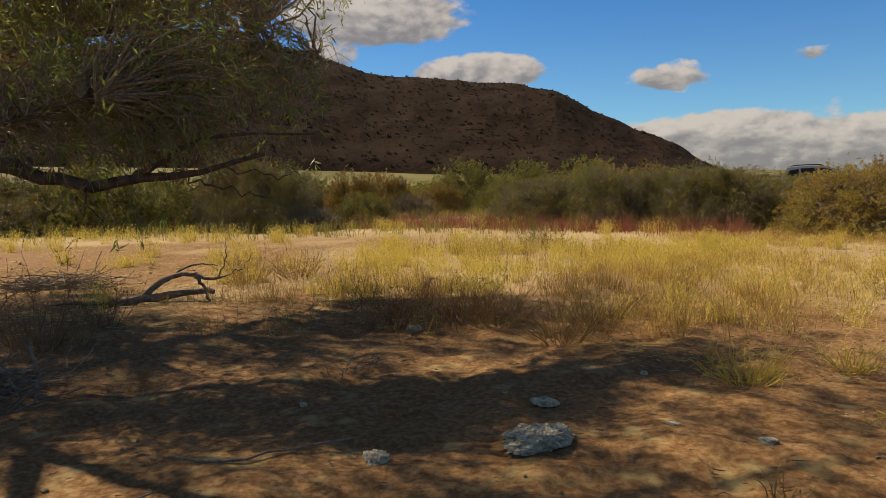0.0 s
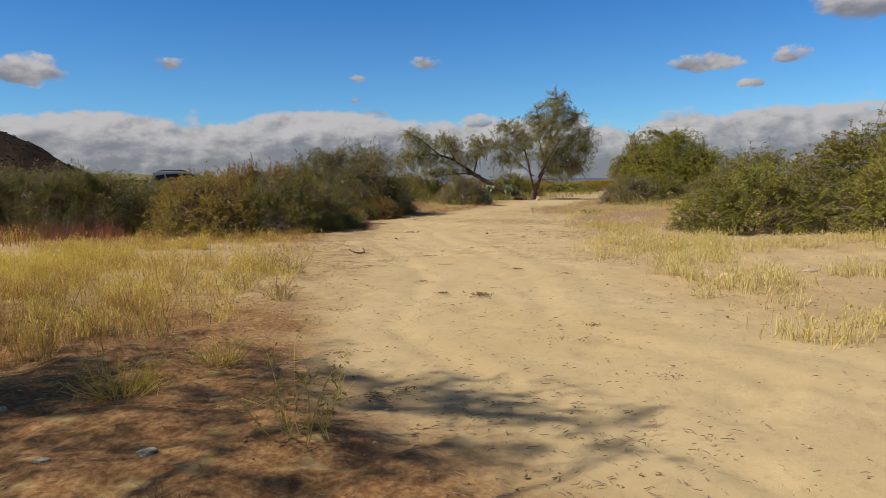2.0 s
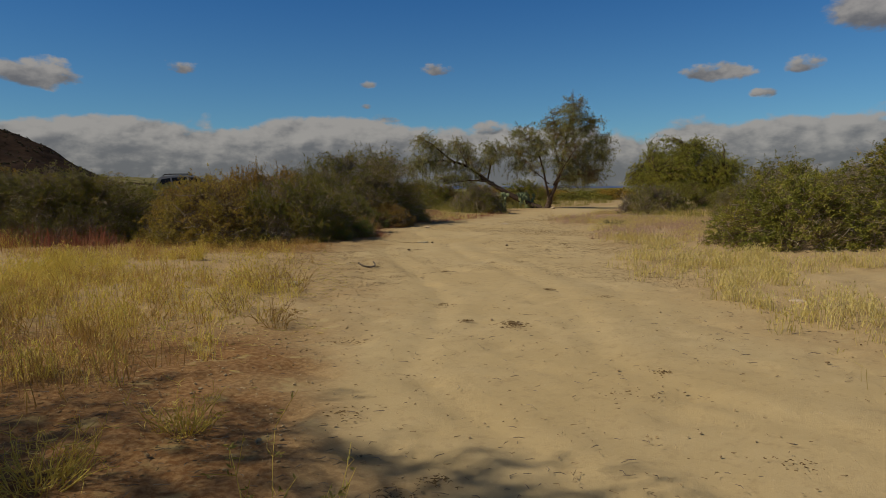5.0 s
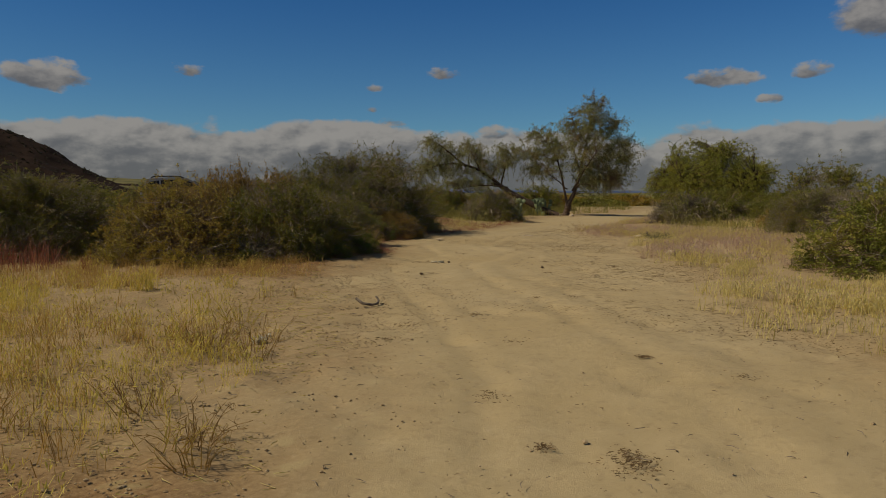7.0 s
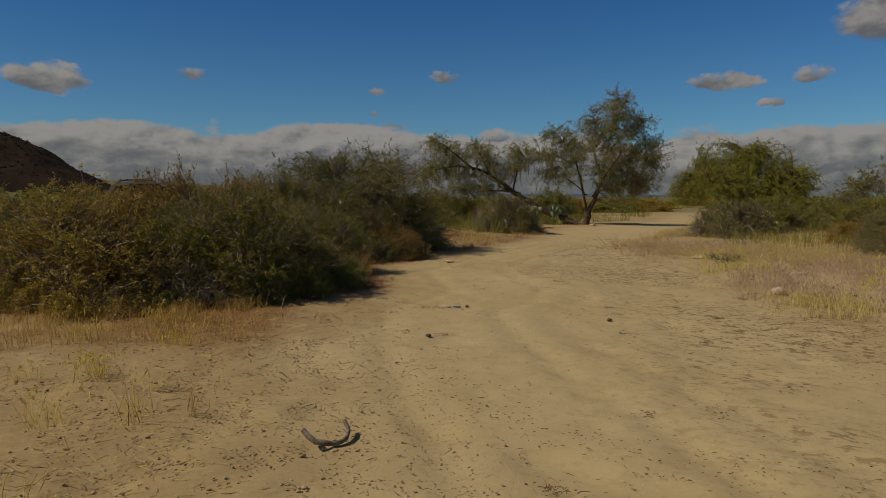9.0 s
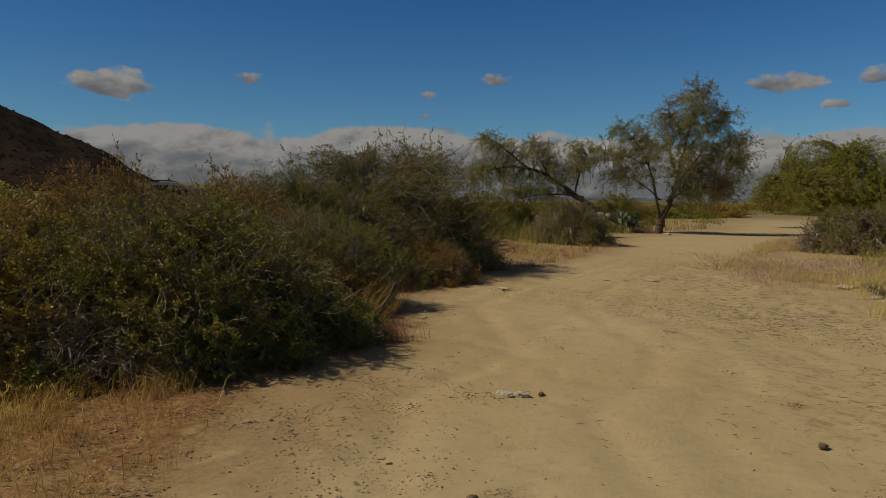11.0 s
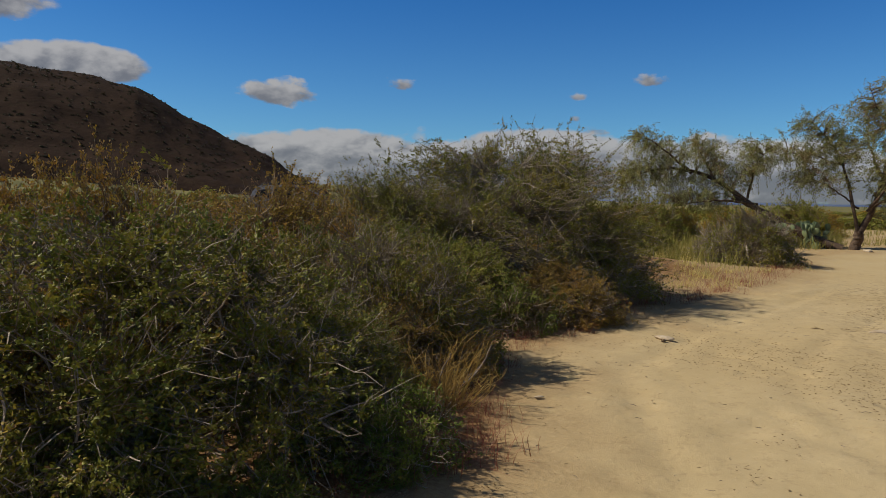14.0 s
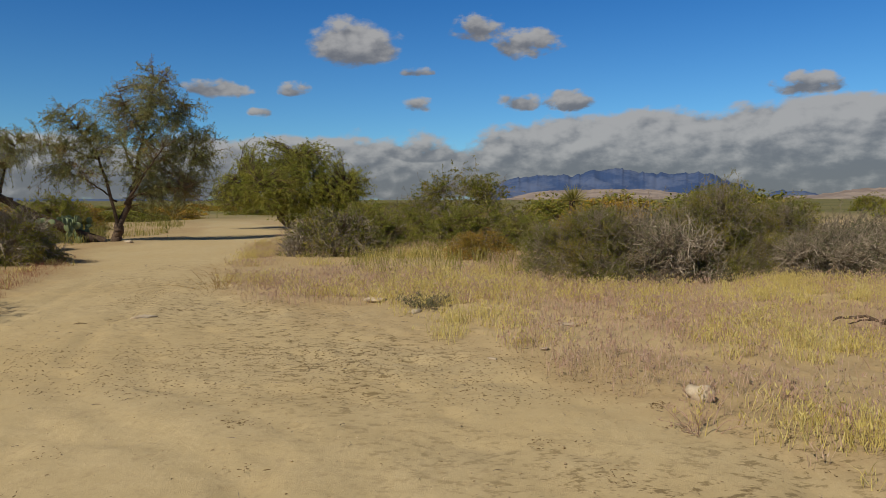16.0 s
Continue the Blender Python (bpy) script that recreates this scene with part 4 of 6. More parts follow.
# round the trees and beyond
for x, y, k, hh, meshes, label in (
        (31.5, 32.5, 0.9, 0.75, YELLOWBUSH, L_YELLOW), (34.5, 34.0, 0.9, 0.8, GREENBUSH, L_GREEN), (28.5, 31.5, 0.9, 0.7, YELLOWBUSH, L_YELLOW),
        (38.5, 36.5, 1.0, 0.8, YELLOWBUSH, L_YELLOW), (44.5, 37.0, 1.1, 0.8, YELLOWBUSH, L_YELLOW), (49.0, 37.0, 1.1, 0.9, GREENBUSH, L_GREEN),
        (53.0, 38.5, 1.1, 0.8, YELLOWBUSH, L_YELLOW), (25.0, 33.0, 0.9, 0.8, GREENBUSH, L_GREEN), (26.2, 29.6, 0.7, 0.55, YELLOWBUSH, L_YELLOW), (29.3, 29.3, 0.7, 0.55, GREENBUSH, L_GREEN)):
    place_shrub(meshes, "desert_shrub", x, y, k, k * 0.95, hh, (x * 57 + y * 31) % 360, label, FAR)
count = 0
while count < 295:
    a, rr = radians(float((rng.uniform(-38, 128), rng.uniform(-34, 14), rng.uniform(38, 80))[count % 3])), float(40 + 130 * rng.random() ** 1.5)
    x, y = 6 + rr * math.sin(a), 6 + rr * math.cos(a)
    east = 38 < math.degrees(a) < 80
    if in_road(x, y) > -3 or (abs(x - 22.6) < 5 and abs(y - 40) < 9) or (east and rr < 62):
        continue
    kinds = (FARBUSH, FAROLIVE, FARYELLOW)
    k = float(rng.uniform(0.6, 1.25))
    place_shrub(kinds[int(rng.integers(3))], "far_shrub", x, y, k * 1.2, k * 1.2, k * float(rng.uniform(0.6, 1.0)) * (0.6 if east else 1.0), float(rng.uniform(0, 360)), L_FAR, FAR)
    count += 1


def limb(geo, pts, r0, r1, r, sides=8, k=14, rough=0.02):
    """A tapering limb through a few points."""
    pts = np.array(pts, float)
    t = np.linspace(0, len(pts) - 1, k)
    out = np.stack([np.interp(t, range(len(pts)), pts[:, i]) for i in range(3)], 1)
    for _ in range(2):
        out[1:-1] = (out[:-2] + 2 * out[1:-1] + out[2:]) / 4
    out[1:-1] += r.normal(0, rough, (k - 2, 3))
    geo.tubes(out[None], np.linspace(r0, r1, k)[None] * r.uniform(0.9, 1.1, (1, k)), sides)
    return out


def crown(wood, tips, skeleton, blobs, r, targets, leaf, per, twiglets=5, droop=0.0, width=0.3, twig_r=0.006, strand=0.0, dried=None, dry=0.0, rosette=False):
    """Branches from the skeleton's points out into the crown's blobs (centre, radii), with twiglets, hanging strands and leaves."""
    ends = []
    vol = np.array([(b[1][0] * b[1][1] * b[1][2]) ** 0.67 * (b[2] if len(b) > 2 else 1.0) for b in blobs])
    for (c, s, *_), share in zip(blobs, vol / vol.sum()):
        n = max(4, int(targets * share))
        d = unit(r.normal(size=(n, 3))) * (r.random((n, 1)) ** 0.45)
        ends.append(np.array(c) + d * np.array(s))
    ends = np.concatenate(ends)
    n = len(ends)
    d2 = ((ends[:, None] - skeleton[None]) ** 2).sum(-1) + 0.8 * np.maximum(0, skeleton[None, :, 2] - ends[:, None, 2]) ** 2
    start = skeleton[d2.argmin(1)]
    gap = np.linalg.norm(ends - start, axis=1, keepdims=True)
    bend = start + (ends - start) * 0.5 + r.normal(0, 0.13, ends.shape) * gap + np.array([0, 0, 0.18]) * gap
    twigs = bezier(start, bend, ends, 7)
    twigs[:, 1:-1] += r.normal(0, 0.02, (n, 5, 3)) * np.minimum(gap[:, None], 1.5)
    wood.tubes(twigs, np.linspace(2.6, 0.6, 7)[None] * twig_r * (0.5 + 0.5 * np.minimum(gap, 2)), 4)
    k = n * twiglets
    own = np.repeat(np.arange(n), twiglets)
    t = r.integers(3, 7, k)
    a = twigs[own, t]
    out = unit(unit(a - twigs[own, t - 1]) * 0.6 + r.normal(0, 0.7, (k, 3)))
    L = r.uniform(0.12, 0.42, k)[:, None]
    hang = np.where(r.random((k, 1)) < strand, r.uniform(0.25, 0.95, (k, 1)), 0.0)
    mid = a + out * L * 0.6 - np.array([0, 0, 1.0]) * (0.25 * hang)
    b = a + out * L - np.array([0, 0, 1.0]) * (droop * L + hang)
    wood.tubes(np.stack([a, mid, b], 1), np.tile([0.7, 0.5, 0.3], (k, 1)) * twig_r, 3)
    count = (per * (1 + 2.2 * hang[:, 0])).astype(int)
    own = np.repeat(np.arange(k), count)
    s = r.random(len(own))[:, None]
    at = (1 - s) ** 2 * a[own] + 2 * s * (1 - s) * mid[own] + s * s * b[own] + r.normal(0, leaf * 0.25, (len(own), 3))
    way = unit(b[own] - a[own] + r.normal(0, 0.25, at.shape)) + r.normal(0, 0.45, at.shape) - np.array([0, 0, droop])
    if rosette:
        at = a[own] + (b - a)[own] * (1 - 0.35 * s * s) + r.normal(0, leaf * 0.08, at.shape)
        way = unit(b - a)[own] * 0.7 + unit(r.normal(size=at.shape))
    ll = leaf * r.uniform(0.6, 1.3, len(own))
    isdry = np.zeros(len(own), bool)
    if dried is not None:
        clump = fbm(at[:, 0] * 1.3 + at[:, 2], at[:, 1] * 1.3 - at[:, 2] * 0.7, 2, 5)
        isdry = (clump + r.normal(0, 0.08, len(own))) > (1 - dry)
        dried.leaves(at[isdry], way[isdry], ll[isdry], ll[isdry] * width, r)
    tips.leaves(at[~isdry], way[~isdry], ll[~isdry], ll[~isdry] * width, r)


def tree(name, label, base, limbs, blobs, seed, leaf_mat, bark, twig_mat=None, upper=(), **kw):
    """limbs: lists of points relative to the base with two radii; the first is the trunk."""
    r = np.random.default_rng(seed)
    top = new(name)
    top.location = base
    wood, tips, dried = Geo(), Geo(), Geo()
    skel = []
    for i, (pts, r0, r1, *bare) in enumerate(limbs):
        g = Geo()
        line = limb(g, pts, r0, r1, r)
        if not bare:
            skel.append(line[3 if i == 0 else 1:])
        geo_part("limb" if i else "trunk", g, bark, top, smooth_shade=True)
    crown(wood, tips, np.concatenate(skel), blobs, r, dried=dried, **kw)
    geo_part("twig_mass", wood, twig_mat or bark, top)
    geo_part("crown", tips, leaf_mat, top)
    for spots, how in upper:
        high, roof = Geo(), Geo()
        crown(high, roof, np.concatenate(skel), spots, r, **how)
        geo_part("twig_mass", high, twig_mat or bark, top)
        geo_part("crown", roof, leaf_mat, top)
    if dried.n:
        geo_part("dry_foliage", dried, LEAF_DRY, top)
    return tagged(top, label, "tree")


# left of the view axis towards the trees, used to lay out their limbs
def across(s, z, depth=0.0):
    """s metres to the right of the trunk as seen along the wash, z up, depth away."""
    return (0.53 * s + 0.85 * depth, -0.85 * s + 0.53 * depth, z)


TREE_X, TREE_Y = 41.6, 29.4
tz = float(ground_z(TREE_X, TREE_Y))
tree("desert_willow_tree", "tall feathery willow-leaved desert tree with drooping twigs beside the wash", (TREE_X, TREE_Y, tz - 0.05),
     [([across(0.0, 0), across(0.12, 0.4), across(0.15, 0.8)], 0.22, 0.18),
      ([across(0.15, 0.7), across(0.7, 1.9, 0.2), across(1.0, 3.4, 0.2), across(1.35, 5.2, 0.4), across(1.75, 6.9, 0.3)], 0.13, 0.02),
      ([across(0.1, 0.7), across(-0.15, 1.9, -0.2), across(-0.4, 3.3, 0.3), across(-1.0, 4.4), across(-1.7, 5.2)], 0.08, 0.015),
      ([across(0.6, 2.2), across(1.6, 3.3, 0.4), across(2.6, 3.9, 0.3), across(3.5, 3.6)], 0.07, 0.015),
      ([across(0.4, 1.6), across(1.1, 2.8, -0.9), across(1.8, 3.9, -1.5)], 0.06, 0.015),
      ([across(0.8, 3.0), across(0.3, 4.4, 1.0), across(0.4, 5.5, 1.6)], 0.06, 0.015),
      ([across(0.1, 1.7), across(-0.7, 2.4, 0.3), across(-1.6, 2.9, 0.2)], 0.045, 0.012),
      ([across(1.1, 4.0), across(2.0, 5.0, 0.3), across(2.8, 5.9, 0.4)], 0.045, 0.012), ([across(1.2, 4.6), across(0.5, 5.6, -0.4), across(0.2, 6.4, -0.5)], 0.04, 0.012),
      ([across(-0.5, 3.4), across(-1.6, 3.9, 0.5), across(-2.6, 4.0, 0.6)], 0.04, 0.012), ([across(0.6, 1.8), across(1.6, 2.3, -0.5), across(2.6, 2.3, -0.8)], 0.045, 0.012),
      ([across(1.5, 5.8), across(2.0, 6.6, -0.5), across(2.3, 7.4, -0.6)], 0.03, 0.01), ([across(2.6, 3.9, 0.3), across(3.4, 4.4, 0.6), across(4.0, 4.3, 0.6)], 0.03, 0.01)],
     [(across(1.6, 6.35), (1.3, 1.3, 1.45), 1.0), (across(1.4, 5.6), (1.7, 1.7, 1.4), 1.1), (across(2.6, 5.0), (1.4, 1.6, 1.5)), (across(-0.2, 4.9), (1.5, 1.6, 1.2), 0.9),
      (across(-1.7, 4.5), (1.3, 1.4, 1.2), 0.9), (across(-2.2, 3.7), (1.1, 1.2, 1.1), 0.7), (across(3.3, 3.8), (1.2, 1.5, 1.5)), (across(3.3, 2.5), (1.1, 1.2, 1.2)),
      (across(2.3, 3.2), (1.3, 1.5, 1.6), 1.2), (across(2.1, 2.0), (1.3, 1.2, 1.2), 1.3), (across(0.9, 3.9, -0.6), (1.5, 1.5, 1.4)), (across(-0.7, 3.9), (1.2, 1.3, 1.2), 0.8),
      (across(1.1, 2.5), (0.9, 1.0, 1.1)), (across(-1.0, 2.8), (1.2, 1.2, 0.8), 0.7), (across(-2.3, 2.7), (0.8, 1.0, 0.7), 0.6)],
     31, LEAF_WILLOW, BARK, twig_mat=TWIG, targets=1500, leaf=0.1, per=8, twiglets=6, droop=0.2, width=0.25, strand=0.02, dry=0.26)
tree("leaning_tree", "leaning half-fallen desert tree with an arching pale trunk", (TREE_X - 0.5, TREE_Y + 0.4, tz - 0.03),
     [([across(0.15, 0.0), across(-1.2, 0.6), across(-2.4, 1.2), across(-3.4, 1.85), across(-4.0, 2.1)], 0.2, 0.11),
      ([across(-3.0, 1.6), across(-4.2, 2.5), across(-5.2, 3.15), across(-6.3, 3.4), across(-7.4, 3.35), across(-8.3, 2.95, 0.2), across(-8.9, 2.4, 0.2)], 0.11, 0.015),
      ([across(-4.6, 2.65), across(-5.2, 3.6, 0.4), across(-5.7, 4.6, 0.5)], 0.07, 0.015),
      ([across(-5.7, 3.1), across(-6.9, 4.2, -0.3), across(-7.8, 4.8, -0.2)], 0.07, 0.015),
      ([across(-3.4, 2.05), across(-3.2, 3.2, 0.5), across(-2.7, 4.2, 0.6)], 0.06, 0.015),
      ([across(-3.0, 1.8), across(-4.6, 2.0, -0.4), across(-6.0, 1.7, -0.5)], 0.06, 0.02)],
     [(across(-7.6, 4.3), (1.1, 1.3, 1.0)), (across(-5.6, 4.1), (1.3, 1.6, 0.9)), (across(-3.2, 3.8), (1.1, 1.4, 0.9)), (across(-8.4, 3.0), (0.8, 0.9, 0.9)),
      (across(-6.2, 2.5), (1.3, 1.2, 0.8)), (across(-7.2, 3.0), (1.2, 1.2, 1.0)), (across(-5.0, 2.0), (1.2, 1.0, 0.7)), (across(-4.2, 3.0), (1.2, 1.2, 0.8))],
     32, LEAF_WILLOW, BARK, twig_mat=TWIG, targets=900, leaf=0.1, per=8, droop=0.35, width=0.24, strand=0.04, dry=0.12)
R2 = (54.6, 25.8)
tree("mesquite_tree", "broad dense green mesquite tree over the sand", (*R2, float(ground_z(*R2)) - 0.05),
     [([(0, 0, 0), (0.1, 0.4, 0.5), (0.1, 0.8, 1.0)], 0.28, 0.22),
      ([(0.1, 0.7, 0.9), (0.3, 2.2, 2.0), (0.2, 3.2, 3.0)], 0.14, 0.03), ([(0.1, 0.8, 1.0), (0, 0.2, 2.6), (0, -0.4, 4.2)], 0.15, 0.03),
      ([(0, 0.3, 0.5), (-0.2, -1.8, 1.6), (-0.4, -3.4, 2.4)], 0.14, 0.03), ([(0, 0.6, 0.9), (-1.5, 0.6, 2.0), (-2.2, 1.2, 2.8)], 0.12, 0.03),
      ([(0, 0.6, 0.8), (1.6, 0.2, 2.2), (2.2, -0.8, 3.2)], 0.12, 0.03)],
     [((0, 1.6, 3.9), (2.2, 1.7, 1.6)), ((0, -1.4, 3.8), (2.2, 1.9, 1.5)), ((0, 3.3, 2.3), (1.8, 1.4, 1.4)), ((0, -3.4, 2.4), (2.0, 1.7, 1.5)),
      ((-1.6, 0, 2.4), (1.6, 2.6, 1.5)), ((0, 4.3, 1.7), (1.0, 0.8, 0.8)), ((0, 0.2, 2.6), (2.4, 2.6, 1.6)), ((0, -2.6, 1.2), (1.6, 2.0, 0.9)), ((-1.0, -0.6, 1.3), (1.2, 1.6, 0.8))],
     33, LEAF_MESQUITE, BARK, targets=2300, leaf=0.085, per=14, droop=0.2, width=0.34, strand=0.03)


# the tree over the camera's start: only its limbs and hanging twigs come into view
NT = (-4.6, 7.0)
r_cover = random.Random(5)
UPPER_CROWN = [((-3.6 + 1.1 * i + r_cover.uniform(-0.3, 0.3), (-1.5 if i > 6 else -2.0) + 1.1 * j + r_cover.uniform(-0.3, 0.3), (4.0 if j < 3 else 4.4) + r_cover.uniform(-0.1, 0.5)), (0.85, 0.85, 0.3),
                0.3 if 2 < i < 5 and 1 < j < 4 else 0.55 if i > 6 else 1.25 if i > 3 and j > 2 else 1.0) for i in range(9) for j in range(7) if (i < 8 or j < 3) and (j < 6 or i > 3)]
BARE_TWIGS = [((2.0, -0.7, 2.2), (1.9, 0.7, 0.7)), ((3.6, -0.7, 2.35), (0.9, 0.6, 0.75)), ((0.6, -0.6, 2.4), (1.0, 0.8, 0.8))]
tree("overhanging_tree", "gnarled desert tree with narrow green leaves over shaded soil", (*NT, float(ground_z(*NT)) - 0.05),
     [([(0, 0, 0), (0.15, -0.2, 0.7), (0.4, -0.4, 1.4)], 0.26, 0.2),
      ([(0.3, -0.4, 1.1), (1.4, -0.7, 1.85), (1.95, -0.8, 1.72), (2.4, -0.8, 1.53), (2.7, -0.8, 1.5), (3.1, -0.75, 1.58), (3.5, -0.8, 1.6), (3.95, -0.7, 1.72)], 0.08, 0.016, True),
      ([(2.95, -0.8, 1.55), (3.2, -0.9, 1.66), (3.45, -0.9, 1.8), (3.95, -1.0, 1.86), (4.4, -1.0, 1.84)], 0.026, 0.006, True),
      ([(1.9, -0.8, 1.73), (2.1, -0.9, 1.9), (2.15, -0.9, 2.15), (2.3, -1.0, 2.3)], 0.012, 0.004, True), ([(2.6, -0.8, 1.52), (2.62, -0.9, 1.38), (2.75, -0.9, 1.25)], 0.009, 0.003, True),
      ([(3.3, -0.75, 1.6), (3.5, -0.7, 1.48), (3.75, -0.7, 1.45), (4.0, -0.7, 1.38)], 0.012, 0.004, True), ([(3.2, -0.9, 1.66), (3.2, -1.0, 1.9), (3.35, -1.1, 2.05)], 0.01, 0.003, True),
      ([(1.5, -0.7, 1.84), (1.9, -0.9, 1.95), (2.4, -1.1, 2.0), (2.9, -1.2, 2.1)], 0.016, 0.005), ([(3.6, -0.8, 1.62), (3.9, -0.6, 1.6), (4.2, -0.6, 1.55)], 0.009, 0.003, True),
      ([(0.4, -0.4, 1.4), (1.0, -1.0, 2.6), (2.2, -1.6, 3.3), (3.6, -2.0, 3.6), (5.2, -2.2, 3.6)], 0.075, 0.012),
      ([(0.4, -0.4, 1.4), (1.0, 0.2, 2.6), (2.1, 0.5, 3.0), (3.6, 0.5, 2.9), (4.2, 0.3, 2.6)], 0.065, 0.012),
      ([(0.3, -0.3, 1.4), (-0.8, -0.6, 2.8), (-2.0, -1.0, 4.0)], 0.12, 0.02),
      ([(0.3, -0.3, 1.4), (0.2, 1.4, 2.9), (0.4, 3.4, 3.8), (0.6, 5.0, 4.0)], 0.12, 0.02),
      ([(0.3, 1.6, 3.0), (-1.0, 3.0, 3.9), (-2.0, 4.4, 4.2), (-2.6, 6.4, 4.3)], 0.08, 0.015),
      ([(1.0, -1.0, 2.6), (1.4, -2.6, 3.2), (2.0, -3.8, 3.4)], 0.08, 0.015),
      ([(2.2, -1.6, 3.3), (3.4, -0.7, 3.9), (4.8, -0.4, 4.2)], 0.04, 0.01)],
     [((2.0, -0.3, 2.9), (1.6, 1.1, 0.7), 0.6), ((3.5, -0.5, 2.75), (0.9, 0.8, 0.6), 0.9), ((2.2, -0.6, 2.2), (1.7, 0.8, 0.5), 0.7), ((3.6, -0.6, 2.1), (0.8, 0.7, 0.45), 1.0),
      ((1.2, -0.6, 2.5), (1.2, 0.8, 0.7), 0.7), ((2.9, -0.5, 1.95), (1.2, 0.6, 0.35), 0.7), ((2.8, -1.6, 3.5), (1.5, 1.2, 0.6), 0.6), ((-1.2, -0.6, 3.8), (1.9, 1.8, 0.9), 0.9),
      ((0.3, 2.6, 3.6), (2.0, 1.8, 0.9), 0.7), ((1.7, -3.2, 3.5), (1.5, 1.2, 0.6), 0.5), ((-2.2, 4.6, 4.2), (2.6, 2.4, 0.9), 0.8), ((-4.2, 4.4, 4.2), (2.0, 2.0, 0.8), 0.7), ((-3.8, -1.8, 3.8), (1.7, 1.6, 0.8), 0.5)],
     34, LEAF_NEAR, BARK, twig_mat=TWIG_GREY, upper=((UPPER_CROWN, dict(targets=1250, leaf=0.095, per=9, twiglets=6, droop=0.1, width=0.26, twig_r=0.004)),
                                                 (BARE_TWIGS, dict(targets=380, leaf=0.09, per=1, twiglets=9, droop=0.4, width=0.15, twig_r=0.004))),
     targets=1350, leaf=0.1, per=5, twiglets=7, droop=0.25, width=0.16, twig_r=0.0042, strand=0.03, dry=0.42, rosette=True)


# ---- grasses ----
def tufts(name, label, mat, spots, height, blades, spread_r, blade_w, seed, lean=0.35, heads=0.0):
    """Many tufts of bent blades as one mesh."""
    r = np.random.default_rng(seed)
    spots = np.asarray(spots)
    n = len(spots)
    own = np.repeat(np.arange(n), blades)
    k = len(own)
    size = r.uniform(0.55, 1.25, n)[own]
    root = np.stack([spots[own, 0] + r.normal(0, spread_r, k) * size, spots[own, 1] + r.normal(0, spread_r, k) * size], 1)
    z = ground_z(root[:, 0], root[:, 1])
    h = height * size * r.uniform(0.5, 1.2, k)
    a = r.uniform(0, 2 * np.pi, k)
    out = np.stack([np.cos(a), np.sin(a)], 1)
    ln = np.abs(r.normal(0, lean, k))
    p0 = np.column_stack([root, z - 0.02])
    sway = r.normal(0, 0.13, (k, 2)) * h[:, None]
    p1 = np.column_stack([root + out * (ln * h * 0.35)[:, None] + sway, z + h * r.uniform(0.45, 0.65, k)])
    p2 = np.column_stack([root + out * (ln * h)[:, None] + sway * 0.6 + r.normal(0, 0.12, (k, 2)) * h[:, None], z + h * (1 - 0.3 * np.minimum(ln, 1.6))])
    side = np.column_stack([-out[:, 1], out[:, 0], np.zeros(k)])
    w = (blade_w * r.uniform(0.6, 1.3, k))[:, None]
    verts = np.stack([p0 - side * w, p0 + side * w, p1 - side * w * 0.8, p1 + side * w * 0.8, p2], 1)
    base = np.arange(k)[:, None] * 5
    g = Geo().add(verts, np.concatenate([base + np.array([[0, 1, 3, 2]])]))
    g.f.append(base + np.array([[2, 3, 4]]))
    if heads:
        m = r.random(k) < heads
        q = np.repeat(p2[m], 3, 0) + r.normal(0, 0.012, (m.sum() * 3, 3))
        g.leaves(q, r.normal(0, 0.4, q.shape) + np.array([0, 0, 1.0]), 0.05, 0.012, r)
    return tagged(geo_part(name, g, mat), label, "grass", kind="stuff")


def scatter(n, box, accept, seed, clump=0.0):
    r = np.random.default_rng(seed)
    out = np.zeros((0, 2))
    while len(out) < n:
        p = np.stack([r.uniform(box[0], box[1], n * 3), r.uniform(box[2], box[3], n * 3)], 1)
        keep = r.random(len(p)) < accept(p[:, 0], p[:, 1])
        p = p[keep]
        if clump:
            p = p + r.normal(0, clump, p.shape)
        out = np.concatenate([out, p])
    return out[:n]


def bunched(spots, each, near, seed):
    """Gathers tufts into uneven bunches round the given spots."""
    r = np.random.default_rng(seed)
    n = r.integers(1, each * 2, len(spots))
    own = np.repeat(np.arange(len(spots)), n)
    return spots[own] + r.normal(0, near, (len(own), 2)) * r.uniform(0.4, 1.3, (len(spots), 1))[own]


def shade_yard(x, y):
    """The trodden soil under the overhanging tree, nearly without grass."""
    return smooth(np.hypot((x + 0.8) / 5.6, (y - 4.0) / 5.2), 0.8, 1.15)


def golden(x, y):
    d = in_road(x, y)
    g = smooth(-d, 0.0, 0.9) * shade_yard(x, y) * smooth(fbm(x * 0.45, y * 0.45, 3, 141), 0.4, 0.62)
    return g * (y > -0.75 * (x - 10) - 2) * (d < 0) * left_side(x, y) * (1 - smooth(x, 9.5, 10.5) * smooth(y, 12.5, 14)) * smooth(fbm(x * 1.1, y * 1.1, 2, 145), 0.3, 0.55) * (1 - 0.72 * smooth(x, 5.5, 7.5) * smooth(y, 8, 10))


def right_side(x, y):
    return ~left_side(x, y)


def flat_edge(x, y):
    """Thin growth along the edge of the wash."""
    return 1 - 0.8 * smooth(in_road(x, y), -3.2, -1.2) * smooth(x, 4.0, 5.5)


